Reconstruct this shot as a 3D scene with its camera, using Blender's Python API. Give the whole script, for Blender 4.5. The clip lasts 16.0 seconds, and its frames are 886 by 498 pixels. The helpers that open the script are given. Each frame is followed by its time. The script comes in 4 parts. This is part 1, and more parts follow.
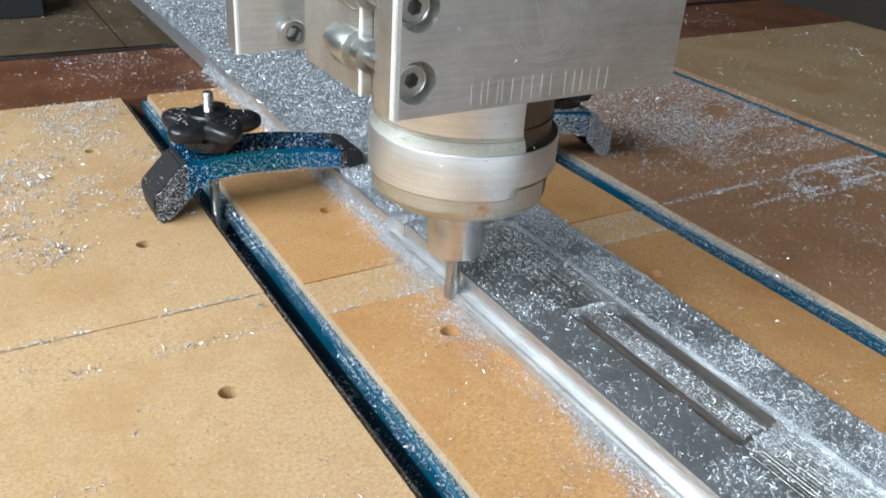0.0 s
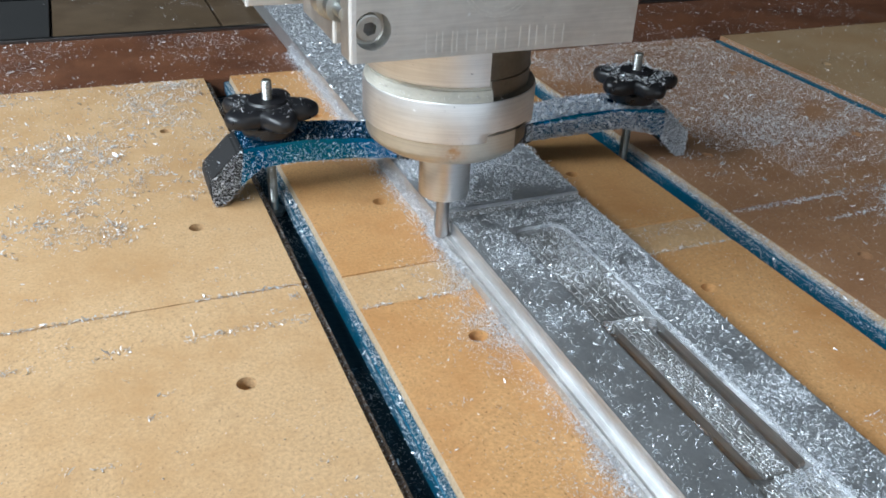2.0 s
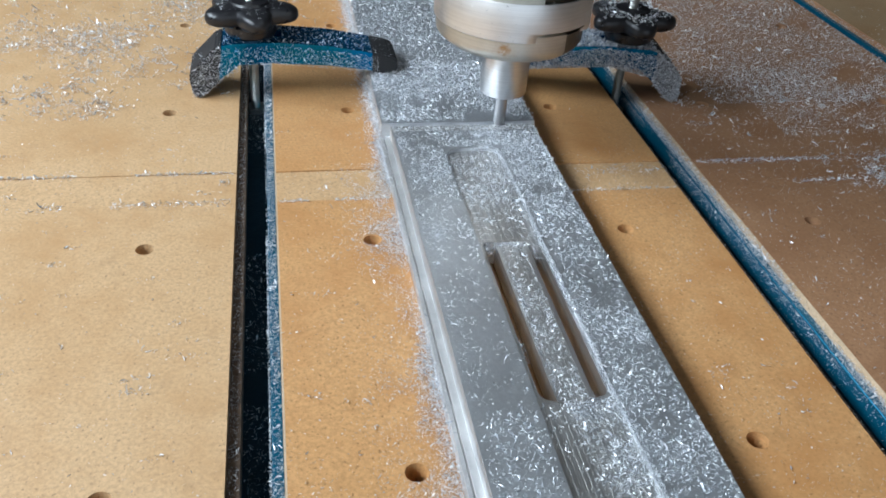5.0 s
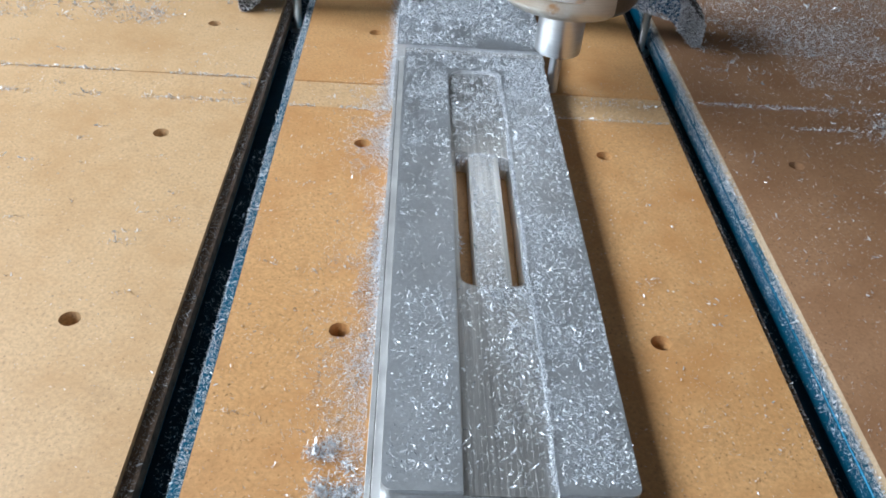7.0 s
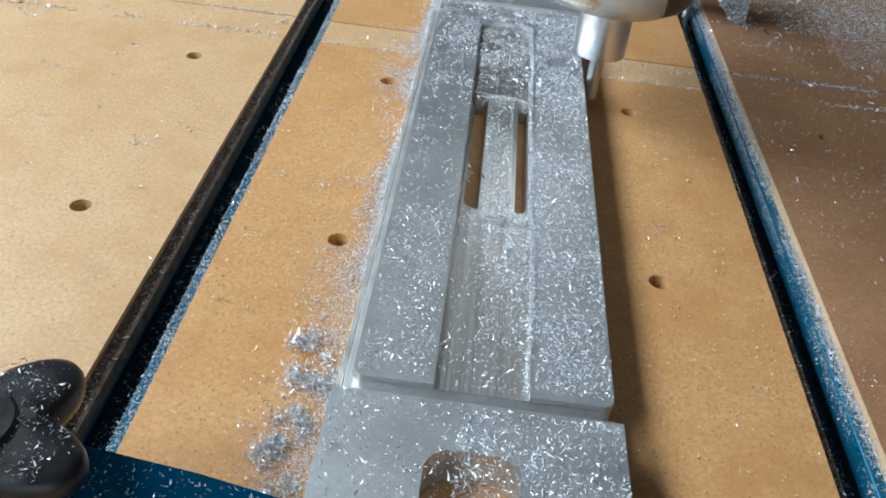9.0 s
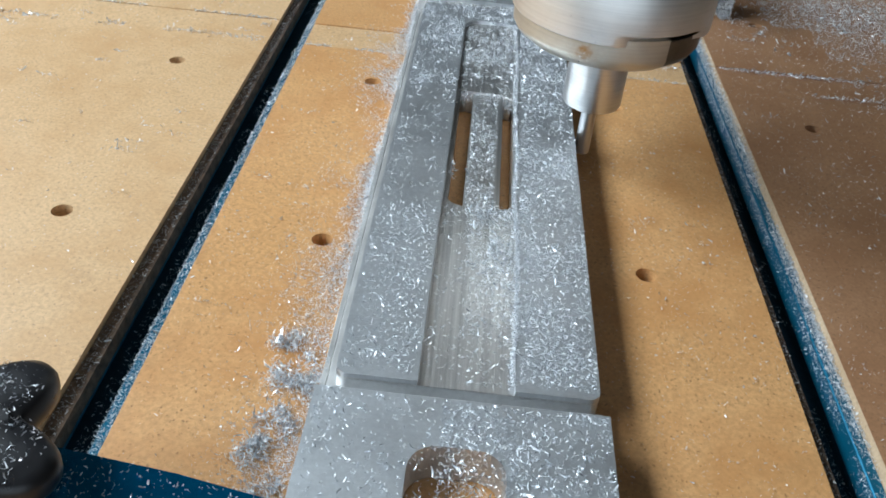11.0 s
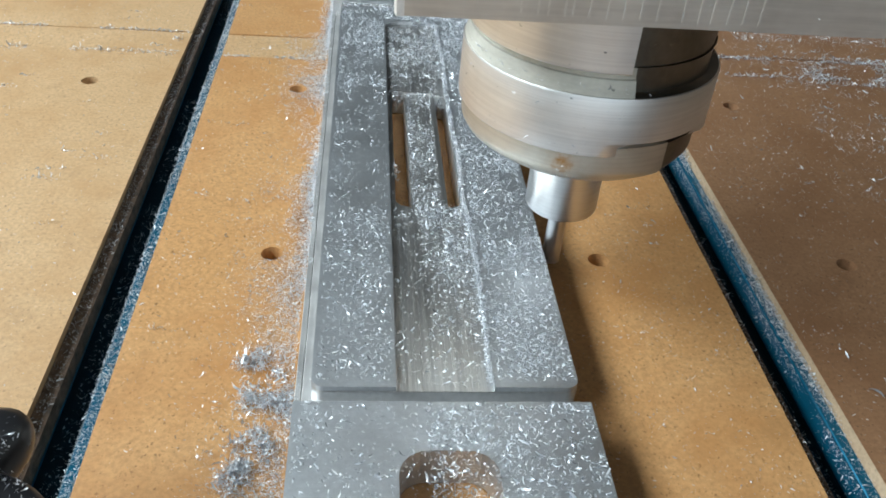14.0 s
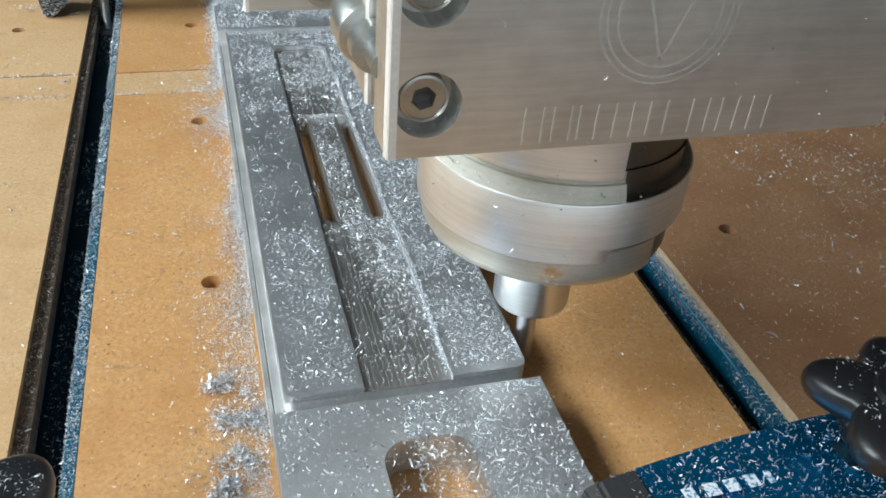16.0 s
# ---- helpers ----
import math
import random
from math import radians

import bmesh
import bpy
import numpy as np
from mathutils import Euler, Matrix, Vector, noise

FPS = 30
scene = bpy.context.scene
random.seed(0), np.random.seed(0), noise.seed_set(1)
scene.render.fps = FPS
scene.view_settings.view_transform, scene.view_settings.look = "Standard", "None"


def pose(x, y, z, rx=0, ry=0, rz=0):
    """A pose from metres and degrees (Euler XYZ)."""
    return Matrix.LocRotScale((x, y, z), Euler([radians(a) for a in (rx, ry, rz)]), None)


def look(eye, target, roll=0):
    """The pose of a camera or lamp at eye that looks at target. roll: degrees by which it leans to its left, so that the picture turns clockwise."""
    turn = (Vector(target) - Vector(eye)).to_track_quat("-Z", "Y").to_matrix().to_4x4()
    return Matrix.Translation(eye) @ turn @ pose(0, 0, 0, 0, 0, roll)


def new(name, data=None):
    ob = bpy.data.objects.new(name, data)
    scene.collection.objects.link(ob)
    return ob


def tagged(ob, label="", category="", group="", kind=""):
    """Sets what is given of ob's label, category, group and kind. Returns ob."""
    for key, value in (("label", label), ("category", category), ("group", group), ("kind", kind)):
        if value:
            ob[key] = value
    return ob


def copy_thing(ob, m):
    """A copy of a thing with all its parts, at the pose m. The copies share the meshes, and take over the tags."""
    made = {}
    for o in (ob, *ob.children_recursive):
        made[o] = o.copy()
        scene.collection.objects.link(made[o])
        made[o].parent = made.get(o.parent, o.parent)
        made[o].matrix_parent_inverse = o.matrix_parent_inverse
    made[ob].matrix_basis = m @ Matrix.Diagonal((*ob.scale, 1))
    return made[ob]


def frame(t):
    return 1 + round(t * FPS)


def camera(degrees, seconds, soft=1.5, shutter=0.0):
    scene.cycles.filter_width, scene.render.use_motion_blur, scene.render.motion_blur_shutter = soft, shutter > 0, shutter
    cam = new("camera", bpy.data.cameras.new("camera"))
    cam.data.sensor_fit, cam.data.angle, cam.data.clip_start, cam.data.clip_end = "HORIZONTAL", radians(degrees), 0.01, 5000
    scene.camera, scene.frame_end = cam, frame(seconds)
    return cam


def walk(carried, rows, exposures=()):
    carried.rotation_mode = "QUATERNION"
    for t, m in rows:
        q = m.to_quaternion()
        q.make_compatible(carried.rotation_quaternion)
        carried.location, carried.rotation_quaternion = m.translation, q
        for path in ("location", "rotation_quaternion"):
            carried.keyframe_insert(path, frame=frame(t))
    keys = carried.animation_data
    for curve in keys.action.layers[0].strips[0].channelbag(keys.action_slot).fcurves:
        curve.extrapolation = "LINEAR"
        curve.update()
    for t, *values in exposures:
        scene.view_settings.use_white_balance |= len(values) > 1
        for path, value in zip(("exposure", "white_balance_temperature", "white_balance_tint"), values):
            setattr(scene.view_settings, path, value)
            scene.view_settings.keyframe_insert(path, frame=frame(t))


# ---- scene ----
EXPOSURES = [(0.0, -0.09, 6260, 10), (2.0, -0.16, 6210, 11), (4.0, -0.2, 6130, 11), (7.0, -0.13, 6140, 13), (8.5, -0.13, 6190, 10), (11.5, -0.14, 6230, 9), (13.5, -0.18, 6370, 8), (16.0, -0.17, 6510, 8)]
cam = camera(55.13, 16.0, 1.75)
PATH = [
    (0, (-0.17264, -0.26334, 0.20885), (-0.03120, -0.03966, 0.06756), 3.90),
    (0.5, (-0.16791, -0.26155, 0.20937), (-0.02986, -0.03617, 0.06741), 3.95),
    (1, (-0.16023, -0.26251, 0.21110), (-0.03334, -0.03260, 0.06605), 3.61),
    (1.5, (-0.14863, -0.26325, 0.21222), (-0.02898, -0.03063, 0.06536), 4.22),
    (2, (-0.13608, -0.26870, 0.21687), (-0.03209, -0.03092, 0.06637), 2.94),
    (2.5, (-0.11749, -0.27687, 0.21999), (-0.03117, -0.03594, 0.06345), 2.31),
    (3, (-0.09746, -0.28436, 0.21728), (-0.01785, -0.04336, 0.05733), 3.32),
    (3.5, (-0.08398, -0.29295, 0.21799), (-0.01130, -0.05152, 0.05542), 3.97),
    (4, (-0.06597, -0.30328, 0.22382), (-0.00265, -0.06241, 0.05658), 4.09),
    (4.2, (-0.06076, -0.30646, 0.22136), (0.00239, -0.06545, 0.05426), 4.37),
    (6.3, (0.00074, -0.35031, 0.22727), (0.02522, -0.11290, 0.04551), 4.45),
    (6.5, (0.00718, -0.35639, 0.22882), (0.02677, -0.11834, 0.04730), 4.37),
    (7, (0.02180, -0.37012, 0.22340), (0.03668, -0.13390, 0.03907), 4.81),
    (7.5, (0.02725, -0.38042, 0.21358), (0.04037, -0.14103, 0.03324), 6.61),
    (8, (0.03417, -0.38710, 0.20594), (0.03855, -0.14819, 0.02455), 7.02),
    (8.5, (0.03793, -0.39043, 0.20303), (0.03674, -0.15217, 0.02074), 7.35),
    (8.7, (0.04135, -0.39197, 0.20019), (0.03876, -0.15413, 0.01737), 7.23),
    (11, (0.04922, -0.39192, 0.19487), (0.04620, -0.15260, 0.01400), 5.82),
    (11.5, (0.04920, -0.38817, 0.19165), (0.04715, -0.14942, 0.01000), 5.77),
    (12, (0.04749, -0.38466, 0.18844), (0.04500, -0.14777, 0.00439), 5.62),
    (12.5, (0.04311, -0.38265, 0.18783), (0.04411, -0.14457, 0.00530), 5.57),
    (13, (0.04102, -0.38392, 0.18921), (0.04659, -0.14454, 0.00846), 4.90),
    (13.5, (0.03954, -0.38771, 0.19101), (0.05660, -0.14708, 0.01267), 5.44),
    (14, (0.03198, -0.39001, 0.19156), (0.06152, -0.15014, 0.01383), 5.38),
    (14.5, (0.02892, -0.39259, 0.19308), (0.07011, -0.15389, 0.01609), 5.85),
    (15, (0.02266, -0.39529, 0.19689), (0.07228, -0.15542, 0.02368), 5.72),
    (15.5, (0.01350, -0.39866, 0.19819), (0.07606, -0.16113, 0.02595), 5.36),
    (16, (0.00509, -0.40491, 0.20158), (0.08022, -0.17072, 0.02980), 4.72),
]
walk(cam, [(t, look(e, a, r)) for t, e, a, r in PATH], EXPOSURES)

# ---- light: a room with one large window on the left, and an added fill lamp ----
K = 0.0272  # metres in one module of the table; all lengths below are in modules
world = bpy.data.worlds.new("daylight")
scene.world = world
world.use_nodes = True
sky = world.node_tree.nodes.new("ShaderNodeTexSky")
sky.sky_type, sky.sun_disc = "NISHITA", False
sky.sun_elevation, sky.sun_rotation = radians(41), radians(255)
back = world.node_tree.nodes["Background"]
world.node_tree.links.new(sky.outputs[0], back.inputs[0])
back.inputs[1].default_value = 0.05


def window_light(name, at, target, w, h, watts, colour):
    data = bpy.data.lights.new(name, "AREA")
    data.shape, data.size, data.size_y, data.energy, data.color = "RECTANGLE", w, h, watts, colour
    ob = new(name, data)
    ob.matrix_world = look(at, target)
    return ob


window_light("window_light", (-1.02, -0.22, 0.92), (0.10, -0.22, 0.0), 1.80, 0.42, 47.5, (0.83, 0.94, 1.0))
# added fill from the south, lifts shadows and the mount's front
window_light("fill_light", (0.1, -2.32, 0.55), (0.1, 0.0, 0.2), 2.6, 1.5, 14, (0.84, 0.94, 1.0))


# ---- materials ----
def shader(name, rough=0.5, metal=0.0, colour=(0.5, 0.5, 0.5)):
    m = bpy.data.materials.new(name)
    m.use_nodes = True
    b = m.node_tree.nodes["Principled BSDF"]
    b.inputs["Base Color"].default_value = (*colour, 1)
    b.inputs["Roughness"].default_value, b.inputs["Metallic"].default_value = rough, metal
    return m, m.node_tree.nodes, m.node_tree.links, b


def tex_noise(nodes, links, scale, detail=4, stretch=None, rough=0.55, coords="Object"):
    c = nodes.new("ShaderNodeTexCoord")
    n = nodes.new("ShaderNodeTexNoise")
    n.inputs["Scale"].default_value, n.inputs["Detail"].default_value, n.inputs["Roughness"].default_value = scale, detail, rough
    mp = nodes.new("ShaderNodeMapping")
    mp.inputs["Scale"].default_value = stretch or (1, 1, 1)
    links.new(c.outputs[coords], mp.inputs[0])
    links.new(mp.outputs[0], n.inputs["Vector"])
    return n.outputs[0]


def ramp(nodes, links, fac, stops):
    r = nodes.new("ShaderNodeValToRGB")
    e = r.color_ramp.elements
    while len(e) < len(stops):
        e.new(0.5)
    for k, (p, c) in enumerate(stops):
        e[k].position, e[k].color = p, (*c, 1)
    links.new(fac, r.inputs[0])
    return r.outputs[0]


def mixed(nodes, links, fac, a, b, how="MIX"):
    m = nodes.new("ShaderNodeMix")
    m.data_type, m.blend_type = "RGBA", how
    for socket, v in ((m.inputs[0], fac), (m.inputs[6], a), (m.inputs[7], b)):
        if isinstance(v, (int, float)):
            socket.default_value = v
        elif isinstance(v, tuple):
            socket.default_value = (*v, 1)
        else:
            links.new(v, socket)
    return m.outputs[2]


def bumped(nodes, links, b, height, strength, distance):
    n = nodes.new("ShaderNodeBump")
    n.inputs["Strength"].default_value, n.inputs["Distance"].default_value = strength, distance
    links.new(height, n.inputs["Height"])
    links.new(n.outputs[0], b.inputs["Normal"])


def rough_from(nodes, links, b, fac, lo, hi):
    m = nodes.new("ShaderNodeMapRange")
    m.inputs["From Min"].default_value, m.inputs["From Max"].default_value = 0.3, 0.7
    m.inputs["To Min"].default_value, m.inputs["To Max"].default_value = lo, hi
    links.new(fac, m.inputs[0])
    links.new(m.outputs[0], b.inputs["Roughness"])


def mdf_material(name, light, dark, stain):
    m, n, l, b = shader(name, 0.55)
    large = tex_noise(n, l, 9, 3)
    fine = tex_noise(n, l, 640, 4, rough=0.75)
    fibre = tex_noise(n, l, 850, 3, (1, 0.8, 1), 0.65)
    base = ramp(n, l, large, [(0.32, dark), (0.68, light)])
    base = mixed(n, l, 0.48, base, ramp(n, l, fine, [(0.35, tuple(v * 0.60 for v in light)), (0.60, tuple(min(1, v * 1.22) for v in light))]))
    specks = ramp(n, l, fibre, [(0.31, (1, 1, 1)), (0.39, (0, 0, 0))])
    base = mixed(n, l, specks, base, tuple(v * 0.40 for v in dark))
    blotch = ramp(n, l, tex_noise(n, l, 17, 6, rough=0.68), [(0.44, (0, 0, 0)), (0.68, (0.85, 0.85, 0.85))])
    base = mixed(n, l, blotch, base, stain)
    grime = ramp(n, l, tex_noise(n, l, 70, 5, (1, 0.6, 1), 0.7), [(0.30, (0.55, 0.55, 0.55)), (0.43, (0, 0, 0))])
    base = mixed(n, l, grime, base, tuple(v * 0.78 for v in dark))
    l.new(base, b.inputs["Base Color"])
    rough_from(n, l, b, large, 0.42, 0.6)
    bumped(n, l, b, fine, 0.25, 0.0004)
    return m


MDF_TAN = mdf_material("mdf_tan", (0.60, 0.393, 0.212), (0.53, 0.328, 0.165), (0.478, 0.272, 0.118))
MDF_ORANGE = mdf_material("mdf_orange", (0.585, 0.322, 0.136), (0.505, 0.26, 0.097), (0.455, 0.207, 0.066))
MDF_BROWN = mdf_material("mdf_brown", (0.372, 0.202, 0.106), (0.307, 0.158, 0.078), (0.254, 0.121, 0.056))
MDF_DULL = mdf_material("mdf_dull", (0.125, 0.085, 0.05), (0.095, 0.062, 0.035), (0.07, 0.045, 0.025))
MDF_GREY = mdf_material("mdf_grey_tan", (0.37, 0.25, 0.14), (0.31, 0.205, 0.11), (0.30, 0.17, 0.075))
MDF_PALE = mdf_material("mdf_pale_edge", (0.54, 0.40, 0.265), (0.47, 0.34, 0.22), (0.41, 0.28, 0.165))
HARDBOARD = mdf_material("hardboard", (0.17, 0.066, 0.030), (0.115, 0.040, 0.018), (0.075, 0.026, 0.012))


def metal_material(name, colour, rough, grain, stretch, strength=0.12, mottled=0.12, metal=1.0, streaks=0.3):
    m, n, l, b = shader(name, rough, metal, colour)
    lines = tex_noise(n, l, grain, 3, stretch, 0.6)
    cloud = tex_noise(n, l, 60, 4, rough=0.6)
    base = ramp(n, l, cloud, [(0.3, tuple(v * (1 - mottled) for v in colour)), (0.7, tuple(min(1, v * (1 + mottled)) for v in colour))])
    base = mixed(n, l, streaks, base, ramp(n, l, lines, [(0.3, tuple(v * 0.72 for v in colour)), (0.7, tuple(min(1, v * 1.2) for v in colour))]))
    l.new(base, b.inputs["Base Color"])
    rough_from(n, l, b, cloud, rough * 0.96, rough * 1.05)
    bumped(n, l, b, lines, strength, 0.0003)
    return m


PLATE_ALU = metal_material("aluminium_plate", (0.665, 0.685, 0.705), 0.50, 700, (1, 1, 1), 0.10, 0.07)
CUT_ALU = metal_material("freshly_cut_aluminium", (0.76, 0.75, 0.735), 0.40, 760, (1, 0.012, 1), 0.30, 0.12, 1.0, 0.95)
LEDGE_ALU = metal_material("glossy_ledge", (0.70, 0.69, 0.675), 0.52, 500, (1, 0.03, 1), 0.25, 0.2)
WALL_ALU = metal_material("milled_edge_aluminium", (0.70, 0.71, 0.72), 0.42, 500, (1, 0.03, 1), 0.3)
MOUNT_ALU = metal_material("mount_aluminium", (0.70, 0.69, 0.665), 0.42, 900, (0.05, 1, 1), 0.08, 0.16)
STEEL = metal_material("turned_steel", (0.86, 0.86, 0.86), 0.43, 1500, (0.02, 0.02, 1), 0.14, 0.08)
NUT_STEEL = metal_material("ground_steel", (0.70, 0.70, 0.70), 0.33, 1500, (0.05, 0.05, 1), 0.08, 0.05)
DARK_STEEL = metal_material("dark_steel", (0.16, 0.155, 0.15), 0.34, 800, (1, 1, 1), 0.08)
ZINC = metal_material("zinc_plated_steel", (0.55, 0.56, 0.54), 0.35, 900, (1, 1, 1), 0.1)
CARBIDE = metal_material("carbide", (0.46, 0.46, 0.47), 0.35, 900, (1, 1, 0.2), 0.1)
BLUE = metal_material("blue_anodised", (0.004, 0.19, 0.42), 0.24, 600, (1, 1, 1), 0.12, 0.15, 0.88)
TRACK_BLUE = metal_material("blue_track", (0.004, 0.122, 0.212), 0.36, 600, (1, 1, 1), 0.15, 0.15, 0.5)
# dust on the left lip, its brown darkened for the board edge's shade
DUST_SHADE, n_, l_, b_ = shader("dust_and_shade", 0.85, 0.0, (0.07, 0.055, 0.045))
l_.new(ramp(n_, l_, tex_noise(n_, l_, 260, 5, rough=0.7), [(0.35, (0.05, 0.034, 0.023)), (0.65, (0.17, 0.11, 0.072))]), b_.inputs["Base Color"])
bumped(n_, l_, b_, tex_noise(n_, l_, 500, 4), 0.6, 0.001)
BLACK, n_, l_, b_ = shader("black_plastic", 0.32, 0.0, (0.012, 0.012, 0.014))
bumped(n_, l_, b_, tex_noise(n_, l_, 500, 3), 0.12, 0.0004)
rough_from(n_, l_, b_, tex_noise(n_, l_, 120, 4), 0.24, 0.46)
RUBBER, n_, l_, b_ = shader("black_rubber", 0.6, 0.0, (0.015, 0.015, 0.016))
bumped(n_, l_, b_, tex_noise(n_, l_, 700, 3), 0.3, 0.0005)
WHITE, n_, l_, b_ = shader("white_print", 0.5, 0.0, (0.72, 0.74, 0.76))
l_.new(ramp(n_, l_, tex_noise(n_, l_, 900, 3), [(0.42, (0.05, 0.2, 0.36)), (0.5, (0.7, 0.74, 0.78))]), b_.inputs["Base Color"])
# much darker than the turned steel, for the nose recess and the core
DARK_CORE = metal_material("dark_core_steel", (0.20, 0.19, 0.165), 0.40, 500, (1, 1, 1), 0.1, 0.3)
GREASE = metal_material("greasy_steel", (0.56, 0.55, 0.49), 0.55, 900, (0.3, 0.3, 1), 0.3, 0.25, 0.5)
SCREW = metal_material("screw_steel", (0.50, 0.49, 0.46), 0.34, 900, (1, 1, 1), 0.1)
ENGRAVED = metal_material("engraved_line", (0.74, 0.73, 0.70), 0.42, 900, (1, 1, 1), 0.2, 0.1, 0.8)
# paler than the plate: carries the highlight of edges turned to the window
EDGE_HIGHLIGHT = metal_material("edge_highlight", (0.92, 0.92, 0.91), 0.55, 900, (1, 1, 1), 0.1, 0.05, 0.7)
# near-black blue: the shade inside the track slot is put into this colour
CHANNEL_SHADE, n_, l_, b_ = shader("channel_shade", 0.5, 0.5, (0.004, 0.022, 0.034))
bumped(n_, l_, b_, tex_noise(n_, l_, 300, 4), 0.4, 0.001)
PLASTER, n_, l_, b_ = shader("room_paint", 0.8, 0.0, (0.33, 0.31, 0.28))
l_.new(ramp(n_, l_, tex_noise(n_, l_, 3, 5), [(0.3, (0.29, 0.27, 0.245)), (0.7, (0.36, 0.34, 0.31))]), b_.inputs["Base Color"])
DARK_PAINT, n_, l_, b_ = shader("dark_paint", 0.7, 0.0, (0.05, 0.05, 0.05))
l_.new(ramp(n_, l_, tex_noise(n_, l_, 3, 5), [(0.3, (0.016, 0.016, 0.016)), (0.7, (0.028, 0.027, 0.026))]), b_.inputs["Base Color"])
DULL_PAINT, n_, l_, b_ = shader("dull_paint", 0.75, 0.0, (0.12, 0.10, 0.08))
l_.new(ramp(n_, l_, tex_noise(n_, l_, 3, 5), [(0.3, (0.105, 0.088, 0.072)), (0.7, (0.14, 0.118, 0.096))]), b_.inputs["Base Color"])
WHITE_PAINT, n_, l_, b_ = shader("off_white_paint", 0.8, 0.0, (0.75, 0.75, 0.73))
l_.new(ramp(n_, l_, tex_noise(n_, l_, 3, 5), [(0.3, (0.38, 0.38, 0.365)), (0.7, (0.45, 0.45, 0.435))]), b_.inputs["Base Color"])
CONCRETE, n_, l_, b_ = shader("concrete", 0.8, 0.0, (0.2, 0.19, 0.18))
l_.new(ramp(n_, l_, tex_noise(n_, l_, 5, 6), [(0.3, (0.15, 0.145, 0.14)), (0.7, (0.24, 0.23, 0.22))]), b_.inputs["Base Color"])


def chip_material(name, colour, rough, metal=0.55):
    m, n, l, b = shader(name, rough, metal, colour)
    g = n.new("ShaderNodeNewGeometry")
    l.new(ramp(n, l, g.outputs["Random Per Island"], [(0.0, tuple(v * 0.35 for v in colour)), (0.5, tuple(v * 0.85 for v in colour)), (1.0, tuple(min(1, v * 1.25) for v in colour))]), b.inputs["Base Color"])
    return m


DULL_CHIP = chip_material("dusty_swarf", (0.70, 0.695, 0.70), 0.6, 0.20)
CHIP = chip_material("aluminium_swarf", (0.80, 0.835, 0.89), 0.38, 0.45)


def nose_material():
    m = metal_material("spindle_nose_steel", (0.64, 0.62, 0.56), 0.46, 1300, (0.02, 0.02, 1), 0.2, 0.15)
    n, l = m.node_tree.nodes, m.node_tree.links
    b = n["Principled BSDF"]
    c = n.new("ShaderNodeTexCoord")
    d = n.new("ShaderNodeVectorMath")
    d.operation = "DISTANCE"
    d.inputs[1].default_value = (-0.43 * K, -1.33 * K, 2.36 * K)
    l.new(c.outputs["Object"], d.inputs[0])
    wobble = n.new("ShaderNodeMath")
    wobble.operation = "MULTIPLY_ADD"
    l.new(tex_noise(n, l, 500, 4), wobble.inputs[0])
    wobble.inputs[1].default_value = 0.008
    l.new(d.outputs["Value"], wobble.inputs[2])
    spot = ramp(n, l, wobble.outputs[0], [(0.0045, (1, 1, 1)), (0.0088, (0, 0, 0))])
    old = b.inputs["Base Color"].links[0].from_socket
    l.new(mixed(n, l, spot, old, (0.36, 0.17, 0.04)), b.inputs["Base Color"])
    inv = n.new("ShaderNodeMath")
    inv.operation = "MULTIPLY_ADD"
    l.new(spot, inv.inputs[0])
    inv.inputs[1].default_value, inv.inputs[2].default_value = -0.8, 1.0
    l.new(inv.outputs[0], b.inputs["Metallic"])
    return m


NOSE = nose_material()


# ---- mesh helpers ----
def mesh_of(bm, name, material, smooth=False):
    bmesh.ops.scale(bm, vec=(K, K, K), verts=bm.verts)
    bmesh.ops.recalc_face_normals(bm, faces=bm.faces)
    for f in bm.faces:
        f.smooth = smooth
    me = bpy.data.meshes.new(name)
    bm.to_mesh(me)
    bm.free()
    me.materials.append(material)
    if smooth:
        me.set_sharp_from_angle(angle=radians(35))
    return me


def part(name, bm, material, parent=None, label="", smooth=False):
    ob = new(name, mesh_of(bm, name, material, smooth))
    ob.parent = parent
    return tagged(ob, label)


def thing(name, label, category, group="", kind="", at=None):
    ob = new(name)
    ob.empty_display_size = 0.02
    if at is not None:
        ob.matrix_world = at
    return tagged(ob, label, category, group, kind)


def place(x, y, z=0.0, rz=0.0):
    return pose(x * K, y * K, z * K, 0, 0, rz)


def box(x0, x1, y0, y1, z0, z1, bevel=0.0, bm=None, segments=2):
    bm = bm or bmesh.new()
    made = bmesh.ops.create_cube(bm, size=1)["verts"]
    for v in made:
        v.co = Vector(((x0 + x1) / 2 + (x1 - x0) * v.co.x, (y0 + y1) / 2 + (y1 - y0) * v.co.y, (z0 + z1) / 2 + (z1 - z0) * v.co.z))
    if bevel:
        edges = list({e for v in made for e in v.link_edges})
        bmesh.ops.bevel(bm, geom=edges, offset=bevel, segments=segments, affect="EDGES", profile=0.5)
    return bm


def arc(cx, cy, r, a0, a1, n=8):
    return [(cx + r * math.cos(radians(a0 + (a1 - a0) * k / n)), cy + r * math.sin(radians(a0 + (a1 - a0) * k / n))) for k in range(n + 1)]


def rounded(x0, x1, y0, y1, r, n=6):
    return arc(x1 - r, y0 + r, r, -90, 0, n) + arc(x1 - r, y1 - r, r, 0, 90, n) + arc(x0 + r, y1 - r, r, 90, 180, n) + arc(x0 + r, y0 + r, r, 180, 270, n)


def circle(cx, cy, r, n=20):
    return arc(cx, cy, r, 0, 360 * (n - 1) / n, n - 1)


